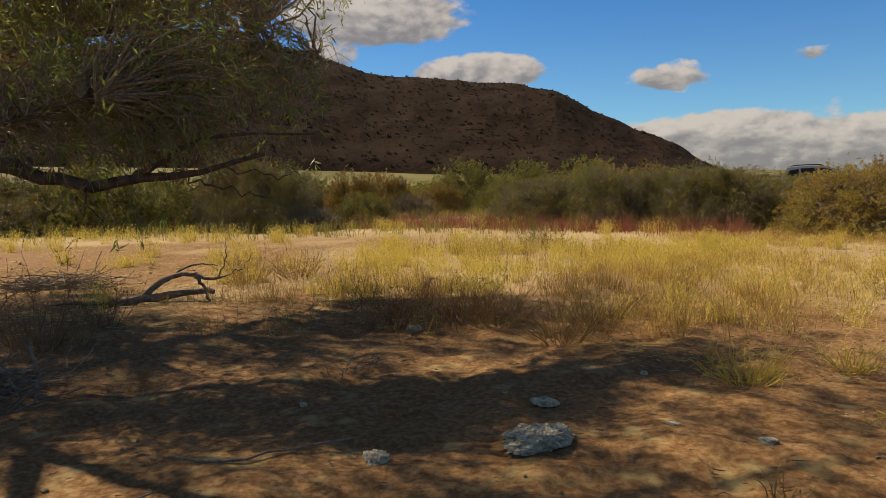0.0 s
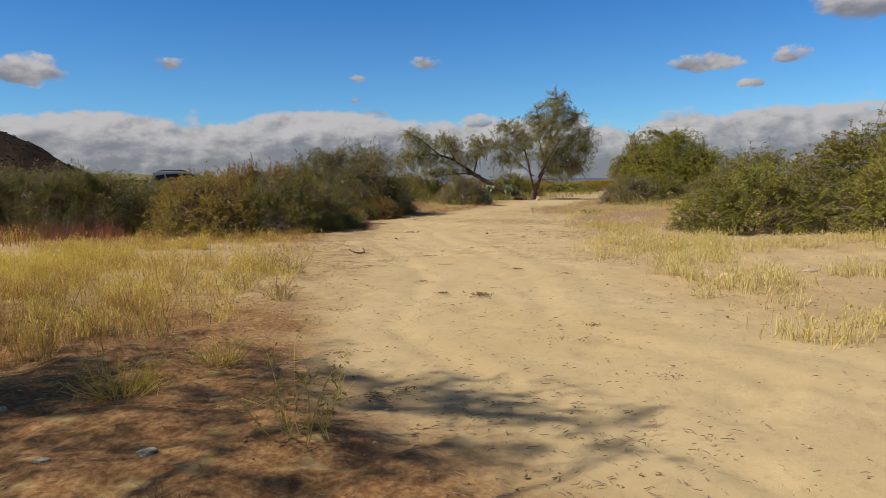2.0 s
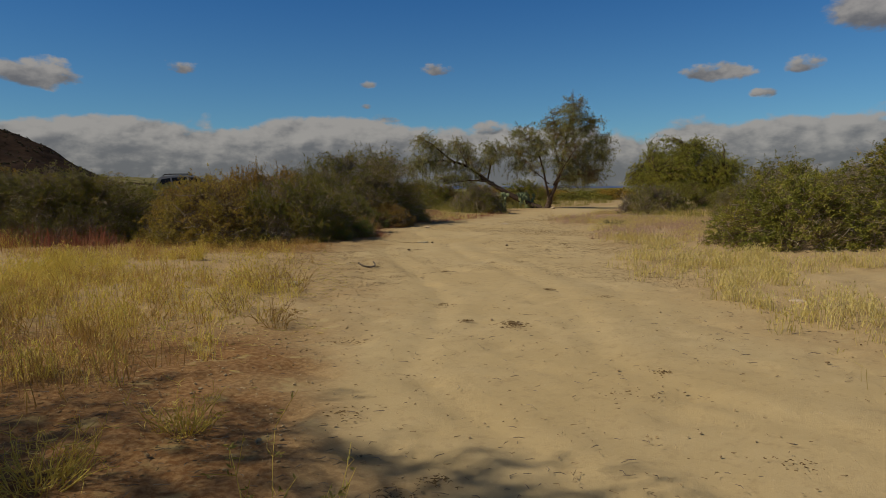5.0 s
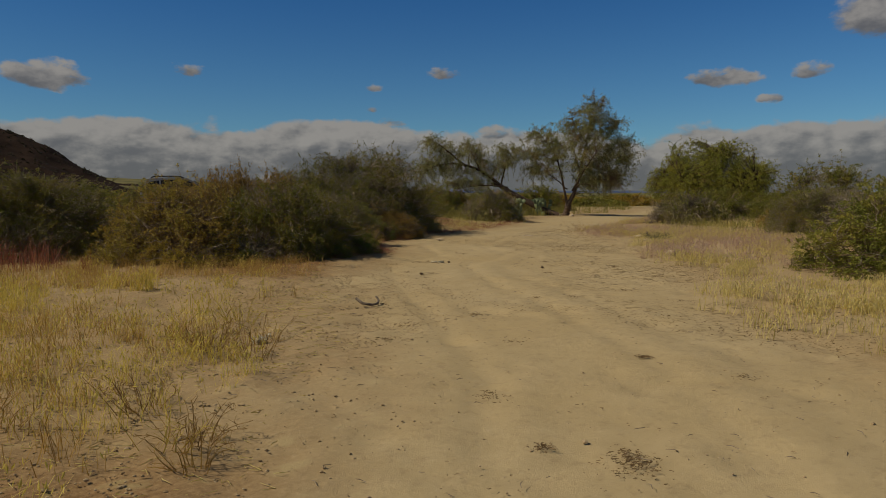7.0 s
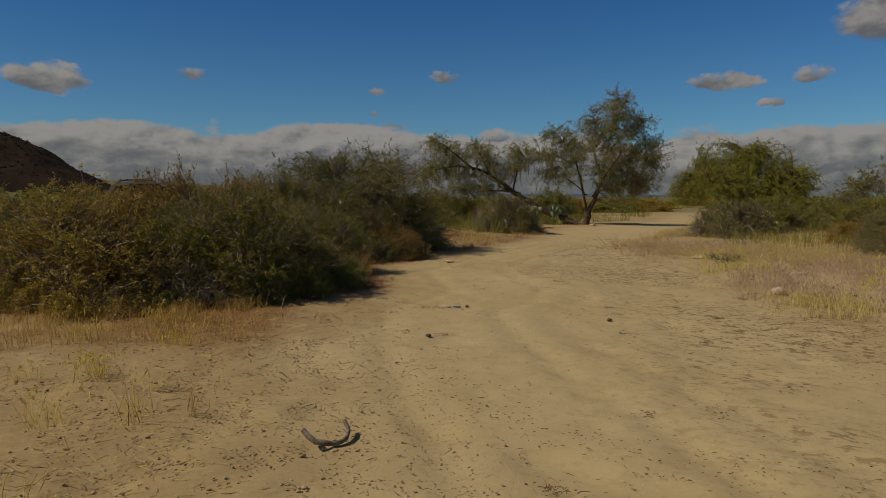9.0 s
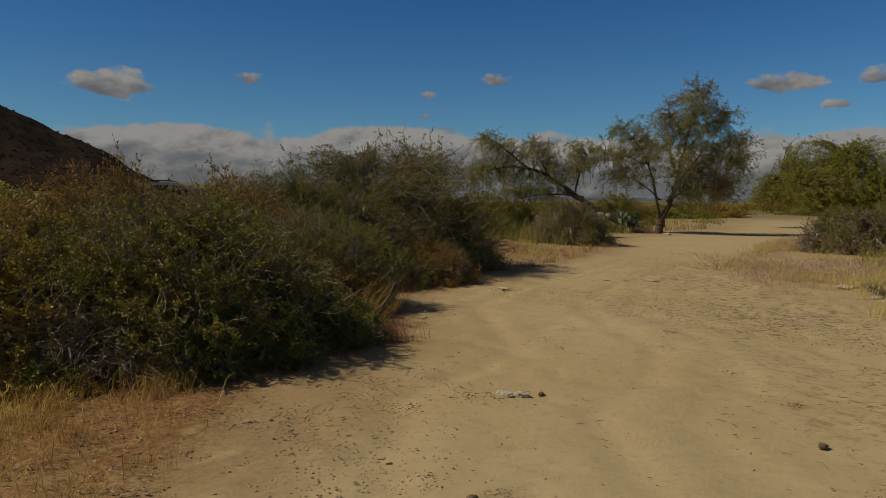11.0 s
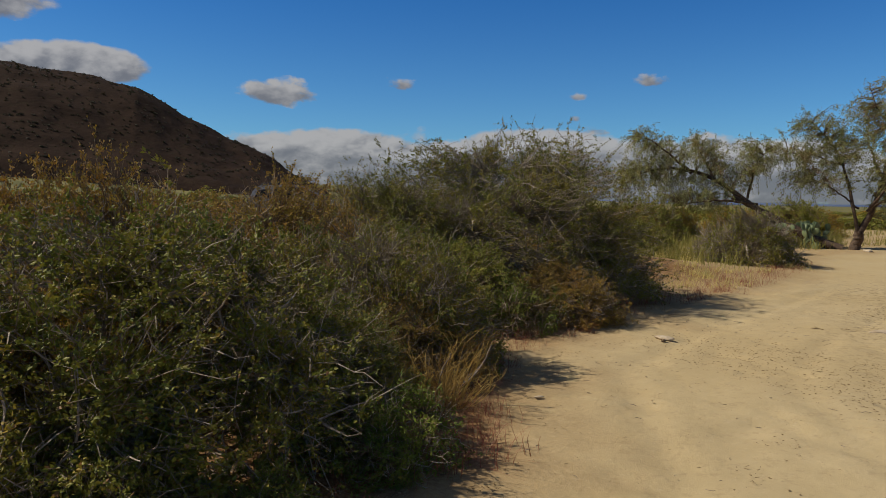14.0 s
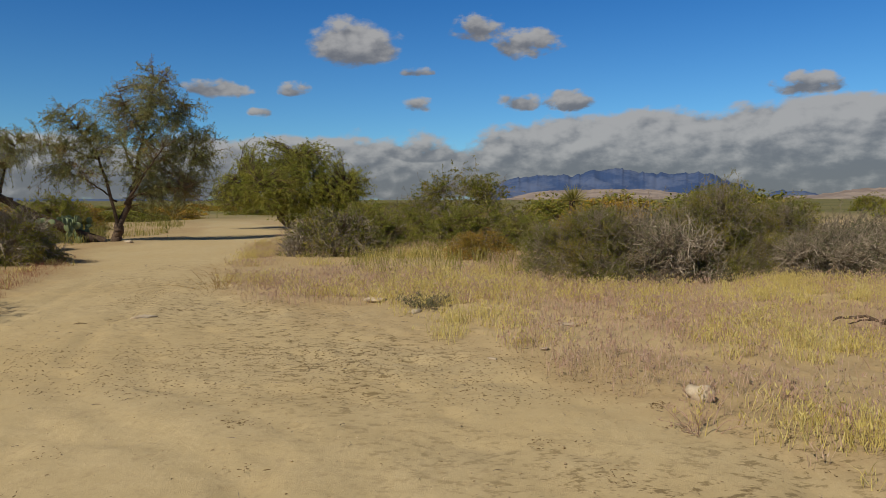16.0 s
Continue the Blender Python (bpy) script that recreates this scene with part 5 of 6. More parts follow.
tufts("golden_grass", "sparse golden dry grass standing on the sandy flat", GRASS_GOLD,
      bunched(scatter(300, (-17, 13.5, 9, 31), lambda x, y: golden(x, y) * flat_edge(x, y) * smooth(y + 0.4 * x, 11, 19), 201), 5, 0.11, 251), 0.33, 10, 0.05, 0.0036, 301, 0.45, heads=0.6)
tufts("golden_grass", "low golden grass near the shaded soil", GRASS_GOLD,
      bunched(scatter(210, (-6, 10, 5, 16), lambda x, y: golden(x, y) * flat_edge(x, y), 202), 3, 0.12, 252), 0.28, 16, 0.07, 0.0028, 302, 0.7, heads=0.4)
tufts("red_grass", "reddish dry stems along the foot of the scrub", GRASS_RED,
      scatter(2000, (-14, 9, 16, 34), lambda x, y: smooth(-in_road(x, y), 0.0, 0.9) * left_side(x, y) * np.exp(-((y - (28.6 - 0.85 * np.maximum(x, -2))) / 1.9) ** 2), 203), 0.55, 10, 0.08, 0.0045, 303)
tufts("brown_weeds", "brown dry weed stems beside the sand", GRASS_BROWN,
      scatter(190, (-3, 12.5, 5.5, 18), lambda x, y: golden(x, y) * flat_edge(x, y) * smooth(fbm(x * 0.6, y * 0.6, 2, 151), 0.45, 0.65), 204), 0.42, 12, 0.07, 0.0034, 304, 0.5)
tufts("brown_weeds", "tangled low orange-brown weeds on the sandy flat", GRASS_RUST,
      bunched(scatter(100, (2.2, 8.5, 6.5, 14), lambda x, y: left_side(x, y) * smooth(-in_road(x, y), 0.5, 1.8) * (1 - 0.8 * smooth(x, 6.5, 8.5)), 212), 4, 0.2, 254), 0.3, 13, 0.08, 0.0026, 312, 0.9)
tufts("golden_grass", "low straw tangle on the sandy flat", GRASS_GOLD,
      bunched(scatter(150, (2.5, 11.5, 6, 17), lambda x, y: left_side(x, y) * smooth(-in_road(x, y), 0.1, 1.2) * (1 - 0.7 * smooth(x, 6.5, 8.5)), 213), 3, 0.12, 255), 0.24, 15, 0.07, 0.0024, 313, 0.8, heads=0.4)
tufts("brown_weeds", "tangled brown weeds at the edge of the shaded soil", GRASS_BROWN,
      bunched(scatter(85, (-3.5, 4.6, 6.6, 11), lambda x, y: (in_road(x, y) < -0.3) * smooth(fbm(x * 0.8, y * 0.8, 2, 155), 0.35, 0.6) * smooth(y, 6.6, 8.2), 214), 4, 0.22, 256), 0.34, 13, 0.08, 0.0026, 314, 0.8)
tufts("brown_weeds", "low rusty tangle of dead weeds before the thicket", GRASS_RUST,
      bunched(scatter(170, (6.5, 13.2, 15.2, 20), lambda x, y: left_side(x, y) * smooth(-in_road(x, y), 0.5, 1.4) * smooth(y - 15.9 + 0.15 * x, 0.5, 2.0), 215), 5, 0.25, 257), 0.26, 12, 0.1, 0.0024, 315, 1.0)
tufts("pale_grass", "pale dry grass on the sandy flat", GRASS_PALE,
      bunched(scatter(1900, (6, 42, -1, 24), lambda x, y: right_side(x, y) * smooth(-in_road(x, y), -0.6, 0.6) * smooth(fbm(x * 0.5, y * 0.5, 4, 161), 0.42, 0.58), 205), 4, 0.18, 253),
      0.2, 13, 0.09, 0.0034, 305, 0.6, heads=0.3)
tufts("pink_grass", "thin pinkish dry grass on the sandy flat", GRASS_PINK,
      scatter(4600, (12, 44, 4, 24), lambda x, y: smooth(x, 17, 21) * right_side(x, y) * smooth(-in_road(x, y), -0.5, 0.8) * smooth(fbm(x * 0.33 + 5, y * 0.33, 3, 171), 0.4, 0.58), 206),
      0.2, 11, 0.13, 0.0022, 306, 0.6, heads=0.5)
tufts("green_grass", "yellow-green grass and herbs between the shrubs", GRASS_GREEN,
      scatter(5200, (-26, 62, 22, 62), lambda x, y: (in_road(x, y) < -1.5) * smooth(fbm(x * 0.2, y * 0.2, 3, 181), 0.36, 0.55), 207), 0.6, 9, 0.16, 0.009, 307)
tufts("green_grass", "yellow-green grass and herbs beside the far shrubs", GRASS_GREEN,
      scatter(1800, (26, 60, 0, 22), lambda x, y: (in_road(x, y) < -3.0) * smooth(x + 0.3 * y, 31, 36), 208), 0.55, 9, 0.15, 0.007, 308)
tufts("dry_fringe", "reddish dry stems along the foot of the thicket", GRASS_RED,
      scatter(420, (10.5, 33, 16.5, 28), lambda x, y: left_side(x, y) * np.exp(-((-in_road(x, y) - 0.45) / 0.45) ** 2) * (in_road(x, y) < 0.05), 209),
      0.17, 14, 0.09, 0.002, 309, 1.0)
tufts("bank_grass", "straw-coloured grass on the low bank", GRASS_PALE,
      bunched(scatter(150, (23.5, 33, 23, 30), lambda x, y: (in_road(x, y) < -0.2) * 1.0, 210), 3, 0.14, 258), 0.22, 13, 0.09, 0.0036, 310, 0.9)


tufts("green_grass", "yellow-green grass behind the bank", GRASS_GREEN,
      scatter(2600, (22, 46, 25.5, 50), lambda x, y: (in_road(x, y) < -1.8) * (0.3 + smooth(fbm(x * 0.3, y * 0.3, 3, 185), 0.4, 0.6)) * (y > 0.35 * x + 16.5), 211), 0.5, 10, 0.14, 0.006, 311)


# ---- litter on the ground ----
def litter(name, label, mat, spots, length, seed, curl=0.15):
    r = np.random.default_rng(seed)
    n = len(spots)
    a = r.uniform(0, 2 * np.pi, n)
    L = length * r.uniform(0.4, 1.5, n)
    d = np.stack([np.cos(a), np.sin(a)], 1) * L[:, None]
    p0, p2 = spots - d / 2, spots + d / 2
    p1 = spots + r.normal(0, 1, (n, 2)) * L[:, None] * curl
    pts = np.stack([p0, p1, p2], 1)
    z = ground_z(pts[..., 0], pts[..., 1]) + 0.012
    z[:, 1] += np.abs(r.normal(0, 0.1, n)) * L * 0.5
    g = Geo().tubes(np.concatenate([pts, z[..., None]], 2), np.tile([0.6, 1.0, 0.5], (n, 1)) * (0.0022 + 0.006 * L)[:, None], 4)
    return tagged(geo_part(name, g, mat), label, "litter", kind="stuff")


def yard(x, y):
    return (1 - shade_yard(x, y)) * (0.4 + 0.6 * smooth(fbm(x * 0.7, y * 0.7, 3, 191), 0.45, 0.6))


litter("twig_litter", "small dead twigs strewn on shaded soil", DEADWOOD, scatter(2600, (-7, 6, 1.5, 11.5), yard, 221), 0.05, 321)
litter("straw_litter", "curled straw and leaf crumbs on shaded soil", CRUMB, scatter(4500, (-7, 6.5, 1.5, 12.5), yard, 222), 0.03, 322, 0.45)
litter("straw_litter", "fallen straw and leaf crumbs beneath the tree", GRASS_PALE, scatter(5000, (-10, 0.5, 7.5, 15), lambda x, y: 0.25 + smooth(fbm(x * 0.7, y * 0.7, 3, 198), 0.4, 0.6), 229), 0.09, 329, 0.35)
litter("twig_litter", "small twigs and crumbs strewn over the sand", DEADWOOD,
       scatter(1400, (3, 32, 1, 24), lambda x, y: (in_road(x, y) > -2) * (0.15 + smooth(fbm(x * 0.5, y * 0.5, 3, 195), 0.52, 0.68)), 223), 0.06, 323)


def patches(n, box, each, near, seed):
    """Small gatherings of crumbs on the open sand."""
    return bunched(scatter(n, box, lambda x, y: (in_road(x, y) > 0.1) * 1.0, seed), each, near, seed + 40)


litter("leaf_crumbs", "little heaps of dark leaf crumbs on the sand", CRUMB_DARK, np.concatenate([patches(70, (2.5, 24, 1, 20), 24, 0.09, 226),
       bunched(np.array([(7.5, 6.3), (7.45, 6.25), (7.6, 6.4), (7.3, 6.2), (7.87, 7.64), (9.76, 7.4), (10.46, 10.0), (7.3, 6.75)]), 55, 0.07, 268)]), 0.018, 326, 0.5)
litter("twig_litter", "short broken straws lying over the sand", CRUMB, scatter(2600, (2.5, 26, 1, 21), lambda x, y: (in_road(x, y) > -1.5) * 1.0, 227), 0.022, 327, 0.4)
litter("straw_litter", "fallen straw lying on the sandy flat", GRASS_PALE,
       scatter(4200, (2, 12, 5.5, 17), lambda x, y: left_side(x, y) * smooth(-in_road(x, y), -0.3, 0.6) * (0.3 + smooth(fbm(x * 0.9, y * 0.9, 3, 193), 0.45, 0.6)), 228), 0.06, 328, 0.4)
litter("leaf_crumbs", "brown leaf crumbs swept over the sand", CRUMB_DARK,
       scatter(6000, (11, 27, 6, 20), lambda x, y: smooth(in_road(x, y), -1.5, 0.5) * smooth(fbm(x * 0.35, y * 0.12, 3, 197), 0.46, 0.62) * smooth(x - y, -4, 5), 224), 0.017, 324, 0.5)


def pebbles(name, label, mat, spots, size, seed):
    r = np.random.default_rng(seed)
    bm = bmesh.new()
    bmesh.ops.create_icosphere(bm, subdivisions=1, radius=1)
    base = np.array([v.co for v in bm.verts])
    faces = np.array([[v.index for v in f.verts] for f in bm.faces])
    bm.free()
    n = len(spots)
    s = size * r.lognormal(0, 0.35, n)[:, None] * np.array([1, 1, 0.6]) * r.uniform(0.7, 1.3, (n, 3))
    verts = base[None] * s[:, None] * r.uniform(0.75, 1.2, (n, len(base), 1))
    c = np.column_stack([spots, ground_z(spots[:, 0], spots[:, 1]) + s[:, 2] * 0.3])
    verts = verts + c[:, None]
    f = faces[None] + (np.arange(n) * len(base))[:, None, None]
    return tagged(geo_part(name, Geo().add(verts, f.reshape(-1, 3)), mat), label, "pebbles", kind="stuff")


pebbles("gravel", "loose gravel along the shoulder of the track", GRIT,
        scatter(7000, (8, 15, 9.5, 17), lambda x, y: left_side(x, y) * np.exp(-((in_road(x, y) - 0.3) / 0.8) ** 2), 231), 0.006, 331)
pebbles("gravel", "scattered small stones on the sand", GRIT, scatter(3800, (2, 28, 1, 22), lambda x, y: (in_road(x, y) > -3) * 0.5, 232), 0.006, 332)
pebbles("gravel", "crumbled sandy clods along the edge of the flat", GRIT, scatter(5000, (3.5, 13, 5, 17), lambda x, y: left_side(x, y) * np.exp(-((in_road(x, y) + 0.9) / 1.1) ** 2), 234), 0.0065, 334)
pebbles("soil_clods", "small dry clods on the soil", CRUMB, scatter(2600, (-6, 12, 2, 18), lambda x, y: (in_road(x, y) < 0.5) * 0.5, 233), 0.0085, 333)


# ---- single things ----
def rock(name, label, x, y, size, mat, seed, category="stone", sink=0.25, rugged=0.0):
    r = np.random.default_rng(seed)
    bm = bmesh.new()
    bmesh.ops.create_icosphere(bm, subdivisions=5 if rugged else 3, radius=1)
    for v in bm.verts:
        n = noise.fractal(v.co * 1.3 + Vector((seed * 3.1, 0, 0)), 0.9, 2.1, 4)
        n2 = noise.fractal(v.co * 4.5 + Vector((0, seed * 1.7, 0)), 0.8, 2.1, 3)
        v.co *= 1 + 0.28 * n + 0.1 * n2
        if rugged:
            crack = noise.cell(v.co * 4.0) * 0.25 + abs(noise.noise(v.co * 7.0)) * 0.6
            v.co.z = min(max(v.co.z, -0.5), 0.55) * 1.6 * (1 - rugged * crack)
            v.co.x *= 1 + 0.3 * rugged * noise.noise(v.co * 5.0 + Vector((9, 0, 0)))
            v.co.y *= 1 + 0.3 * rugged * noise.noise(v.co * 5.0 + Vector((0, 9, 0)))
        v.co.x, v.co.y, v.co.z = v.co.x * size[0], v.co.y * size[1], v.co.z * size[2]
    ob = part(name, bm, mat, smooth_shade=not rugged)
    ob.matrix_world = pose(x, y, float(ground_z(x, y)) + size[2] * (0.7 - sink), 0, 0, float(r.uniform(0, 360)))
    return tagged(ob, label, category)


rock("crusted_slab", "pale grey crusted slab lying on shaded soil", 1.2, 4.38, (0.2, 0.12, 0.045), CRUST, 3, "slab", rugged=0.8)
rock("stone", "small pale flat stone on the soil", 1.33, 5.08, (0.085, 0.055, 0.022), CRUST, 4, rugged=0.5)
rock("dung_lump", "small dry grey-brown lump on the soil", 0.36, 4.2, (0.075, 0.055, 0.03), CRUST, 5, "lump", rugged=0.8)
rock("stone", "small pale stone beside a red weed", 0.42, 7.5, (0.08, 0.06, 0.04), STONE, 6)
rock("stone", "pale pinkish stone at the edge of the sand", 19.3, 11.72, (0.13, 0.1, 0.085), STONE, 7)
for i, (x, y, s) in enumerate(((24.9, 15.5, 0.2), (23.9, 14.7, 0.17), (22.9, 12.5, 0.16), (27.8, 13.6, 0.15), (20.9, 13.5, 0.07), (21.9, 13.2, 0.09), (21.4, 12.9, 0.07),
                               (10.8, 4.5, 0.12), (11.8, 3.7, 0.12), (23.1, 18.6, 0.17), (20.1, 19.8, 0.13), (16.9, 18.4, 0.045), (40.6, 28.3, 0.3))):
    rock("stone", "flat pale stone lying on the sand", x, y, (s, s * 0.5, s * 0.22), STONE, 40 + i)
for i, (x, y) in enumerate(((19.7, 10.8), (19.85, 10.75), (19.4, 10.95), (13.1, 13.6), (15.5, 12.6), (19.97, 19.7))):
    rock("dung_lump", "dark dry dung lump on the sand", x, y, (0.036, 0.03, 0.02), DUNG, 60 + i, "lump")

rock("dry_husk", "pale flattened dry husk lying on the sand", 14.8, 14.92, (0.085, 0.035, 0.022), CRUST, 71, "husk", rugged=0.4)
rock("dung_lump", "cracked grey-brown dung lump beside a pale husk", 14.9, 14.8, (0.06, 0.045, 0.026), CRUST, 72, "lump", rugged=0.8)
rock("dung_lump", "small dark dry dung lump on the sand", 15.05, 14.72, (0.03, 0.025, 0.018), DUNG, 73, "lump")
rock("dry_husk", "crumpled whitish dry scrap lying in weeds", 7.73, 10.47, (0.085, 0.06, 0.035), CRUST, 74, "husk", rugged=0.7)
rock("dry_husk", "small whitish dry scrap beside weeds", 7.98, 10.7, (0.055, 0.03, 0.02), CRUST, 75, "husk", rugged=0.5)
for i, (x, y, s) in enumerate(((2.1, 5.6, 0.035), (1.95, 4.5, 0.04), (2.35, 4.25, 0.045), (-0.2, 5.2, 0.03), (1.1, 5.3, 0.03))):
    rock("soil_clod", "small curled dry clod on shaded soil", x, y, (s, s * 0.7, s * 0.4), CRUST, 80 + i, "clod", rugged=0.6)


def woody(name, label, x, y, limbs, mat, category, seed, rough=0.012):
    r = np.random.default_rng(seed)
    top = new(name)
    top.location = (x, y, float(ground_z(x, y)))
    for pts, r0, r1 in limbs:
        g = Geo()
        limb(g, pts, r0, r1, r, 7, 10, rough)
        geo_part("branch", g, mat, top, smooth_shade=True)
    return tagged(top, label, category)


woody("fallen_branch", "weathered forked fallen branch arching over straw litter", -2.75, 9.8,
      [([(-0.65, -0.1, 0.02), (-0.35, -0.05, 0.07), (0.0, 0.0, 0.09), (0.3, 0.05, 0.16), (0.5, 0.0, 0.12)], 0.06, 0.035),
       ([(-0.4, -0.05, 0.07), (-0.22, 0.05, 0.27), (0.02, 0.1, 0.38), (0.28, 0.05, 0.36), (0.42, 0.0, 0.28), (0.6, 0.0, 0.31)], 0.045, 0.018),
       ([(0.25, 0.05, 0.36), (0.38, -0.05, 0.2), (0.48, -0.1, 0.02)], 0.028, 0.018), ([(0.0, 0.1, 0.37), (0.2, 0.2, 0.48), (0.5, 0.2, 0.44)], 0.016, 0.007),
       ([(0.55, 0.0, 0.3), (0.68, 0.05, 0.55), (0.66, 0.05, 0.8)], 0.012, 0.004), ([(0.6, 0.0, 0.31), (0.85, 0.1, 0.4), (1.0, 0.1, 0.62)], 0.01, 0.004),
       ([(-0.65, -0.1, 0.02), (-1.1, -0.25, 0.04), (-1.5, -0.2, 0.03)], 0.03, 0.012)], DEADWOOD, "branch", 71)
woody("bent_stick", "U-shaped bent dark stick lying on the sand", 10.1, 11.5,
      [([(-0.16, 0.14, 0.1), (-0.15, 0.02, 0.03), (-0.02, -0.08, 0.02), (0.13, -0.02, 0.03), (0.17, 0.12, 0.09)], 0.02, 0.014)], DEADWOOD, "stick", 72, 0.004)
woody("thin_stick", "long thin dry stick on shaded soil", -0.2, 4.3,
      [([(-0.5, -0.05, 0.02), (-0.2, -0.12, 0.02), (0.1, 0.0, 0.025), (0.45, 0.16, 0.03)], 0.009, 0.005)], DEADWOOD, "stick", 73, 0.006)
woody("thin_stick", "forked thin dry stick on shaded soil", -0.85, 3.7,
      [([(-0.1, 0.1, 0.02), (0.0, -0.02, 0.02), (0.12, 0.0, 0.02), (0.26, 0.1, 0.04)], 0.007, 0.004)], DEADWOOD, "stick", 74, 0.004)
woody("dead_branch", "dark dead branch lying in pale grass", 22.9, 8.35,
      [([(-0.2, -0.5, 0.05), (0, 0, 0.12), (0.1, 0.35, 0.2), (0.2, 0.6, 0.1)], 0.03, 0.015), ([(0, 0, 0.1), (-0.1, 0.3, 0.18), (-0.05, 0.5, 0.1)], 0.02, 0.008)], BARK, "branch", 75)
woody("curved_shoots", "dry curved shoots at the edge of the thicket", 16.0, 18.6,
      [([(0, 0, 0), (0.25, -0.1, 0.2), (0.4, -0.15, 0.5)], 0.012, 0.006), ([(0.05, 0.1, 0), (0.3, 0.1, 0.14), (0.5, 0.1, 0.3)], 0.01, 0.005),
       ([(0, 0, 0), (-0.1, -0.1, 0.25), (0.0, -0.1, 0.45)], 0.01, 0.005)], BARK_PALE, "shoots", 76)


def weed(name, label, x, y, h, rad, stems, mat, seed, side=6, leaf_mat=None, sr=0.0024):
    """A thin branching dry weed."""
    r = np.random.default_rng(seed)
    top = new(name)
    top.location = (x, y, float(ground_z(x, y)) - 0.02)
    leaf_geo = Geo()
    a = r.uniform(0, 2 * np.pi, stems)
    reach = rad * np.sqrt(r.random(stems))
    ends = np.stack([np.cos(a) * reach * 1.25, np.sin(a) * reach * 1.25, h * r.uniform(0.3, 1, stems) ** 1.2], 1)
    root = np.stack([np.cos(a) * reach * 0.45, np.sin(a) * reach * 0.45, np.zeros(stems)], 1) + r.normal(0, 0.02, (stems, 3)) * np.array([1, 1, 0])
    bend = (root + ends) / 2 + r.normal(0, 0.13, (stems, 3)) * h + np.array([0, 0, 0.04])
    P = bezier(root, bend, ends, 6)
    R = np.linspace(1.4, 0.6, 6)[None] * r.uniform(0.6, 1.2, (stems, 1)) * sr
    own = np.repeat(np.arange(stems), side)
    t = r.integers(1, 6, len(own))
    s = P[own, t]
    w = unit(r.normal(size=s.shape) + np.array([0, 0, 0.7]))
    e = s + w * h * r.uniform(0.08, 0.35, (len(s), 1))
    M = (s + e) / 2 + r.normal(0, 0.012, s.shape)
    for i in range(stems):
        geo_part("stem", Geo().tubes(P[i:i + 1], R[i:i + 1], 4), mat, top)
    g = Geo().tubes(np.stack([s, M, e], 1), np.tile([0.8, 0.6, 0.35], (len(s), 1)) * sr, 3)
    geo_part("twig_mass", g, mat, top)["kind"] = "stuff"
    if leaf_mat:
        own = np.repeat(np.arange(len(s)), 5)
        q = r.random((len(own), 1))
        leaf_geo.leaves(s[own] * (1 - q) + e[own] * q, r.normal(size=(len(own), 3)) + np.array([0, 0, 0.5]), 0.03, 0.01, r)
        geo_part("foliage", leaf_geo, leaf_mat, top)
    return tagged(top, label, "weed")


WEEDS = "dry weeds"
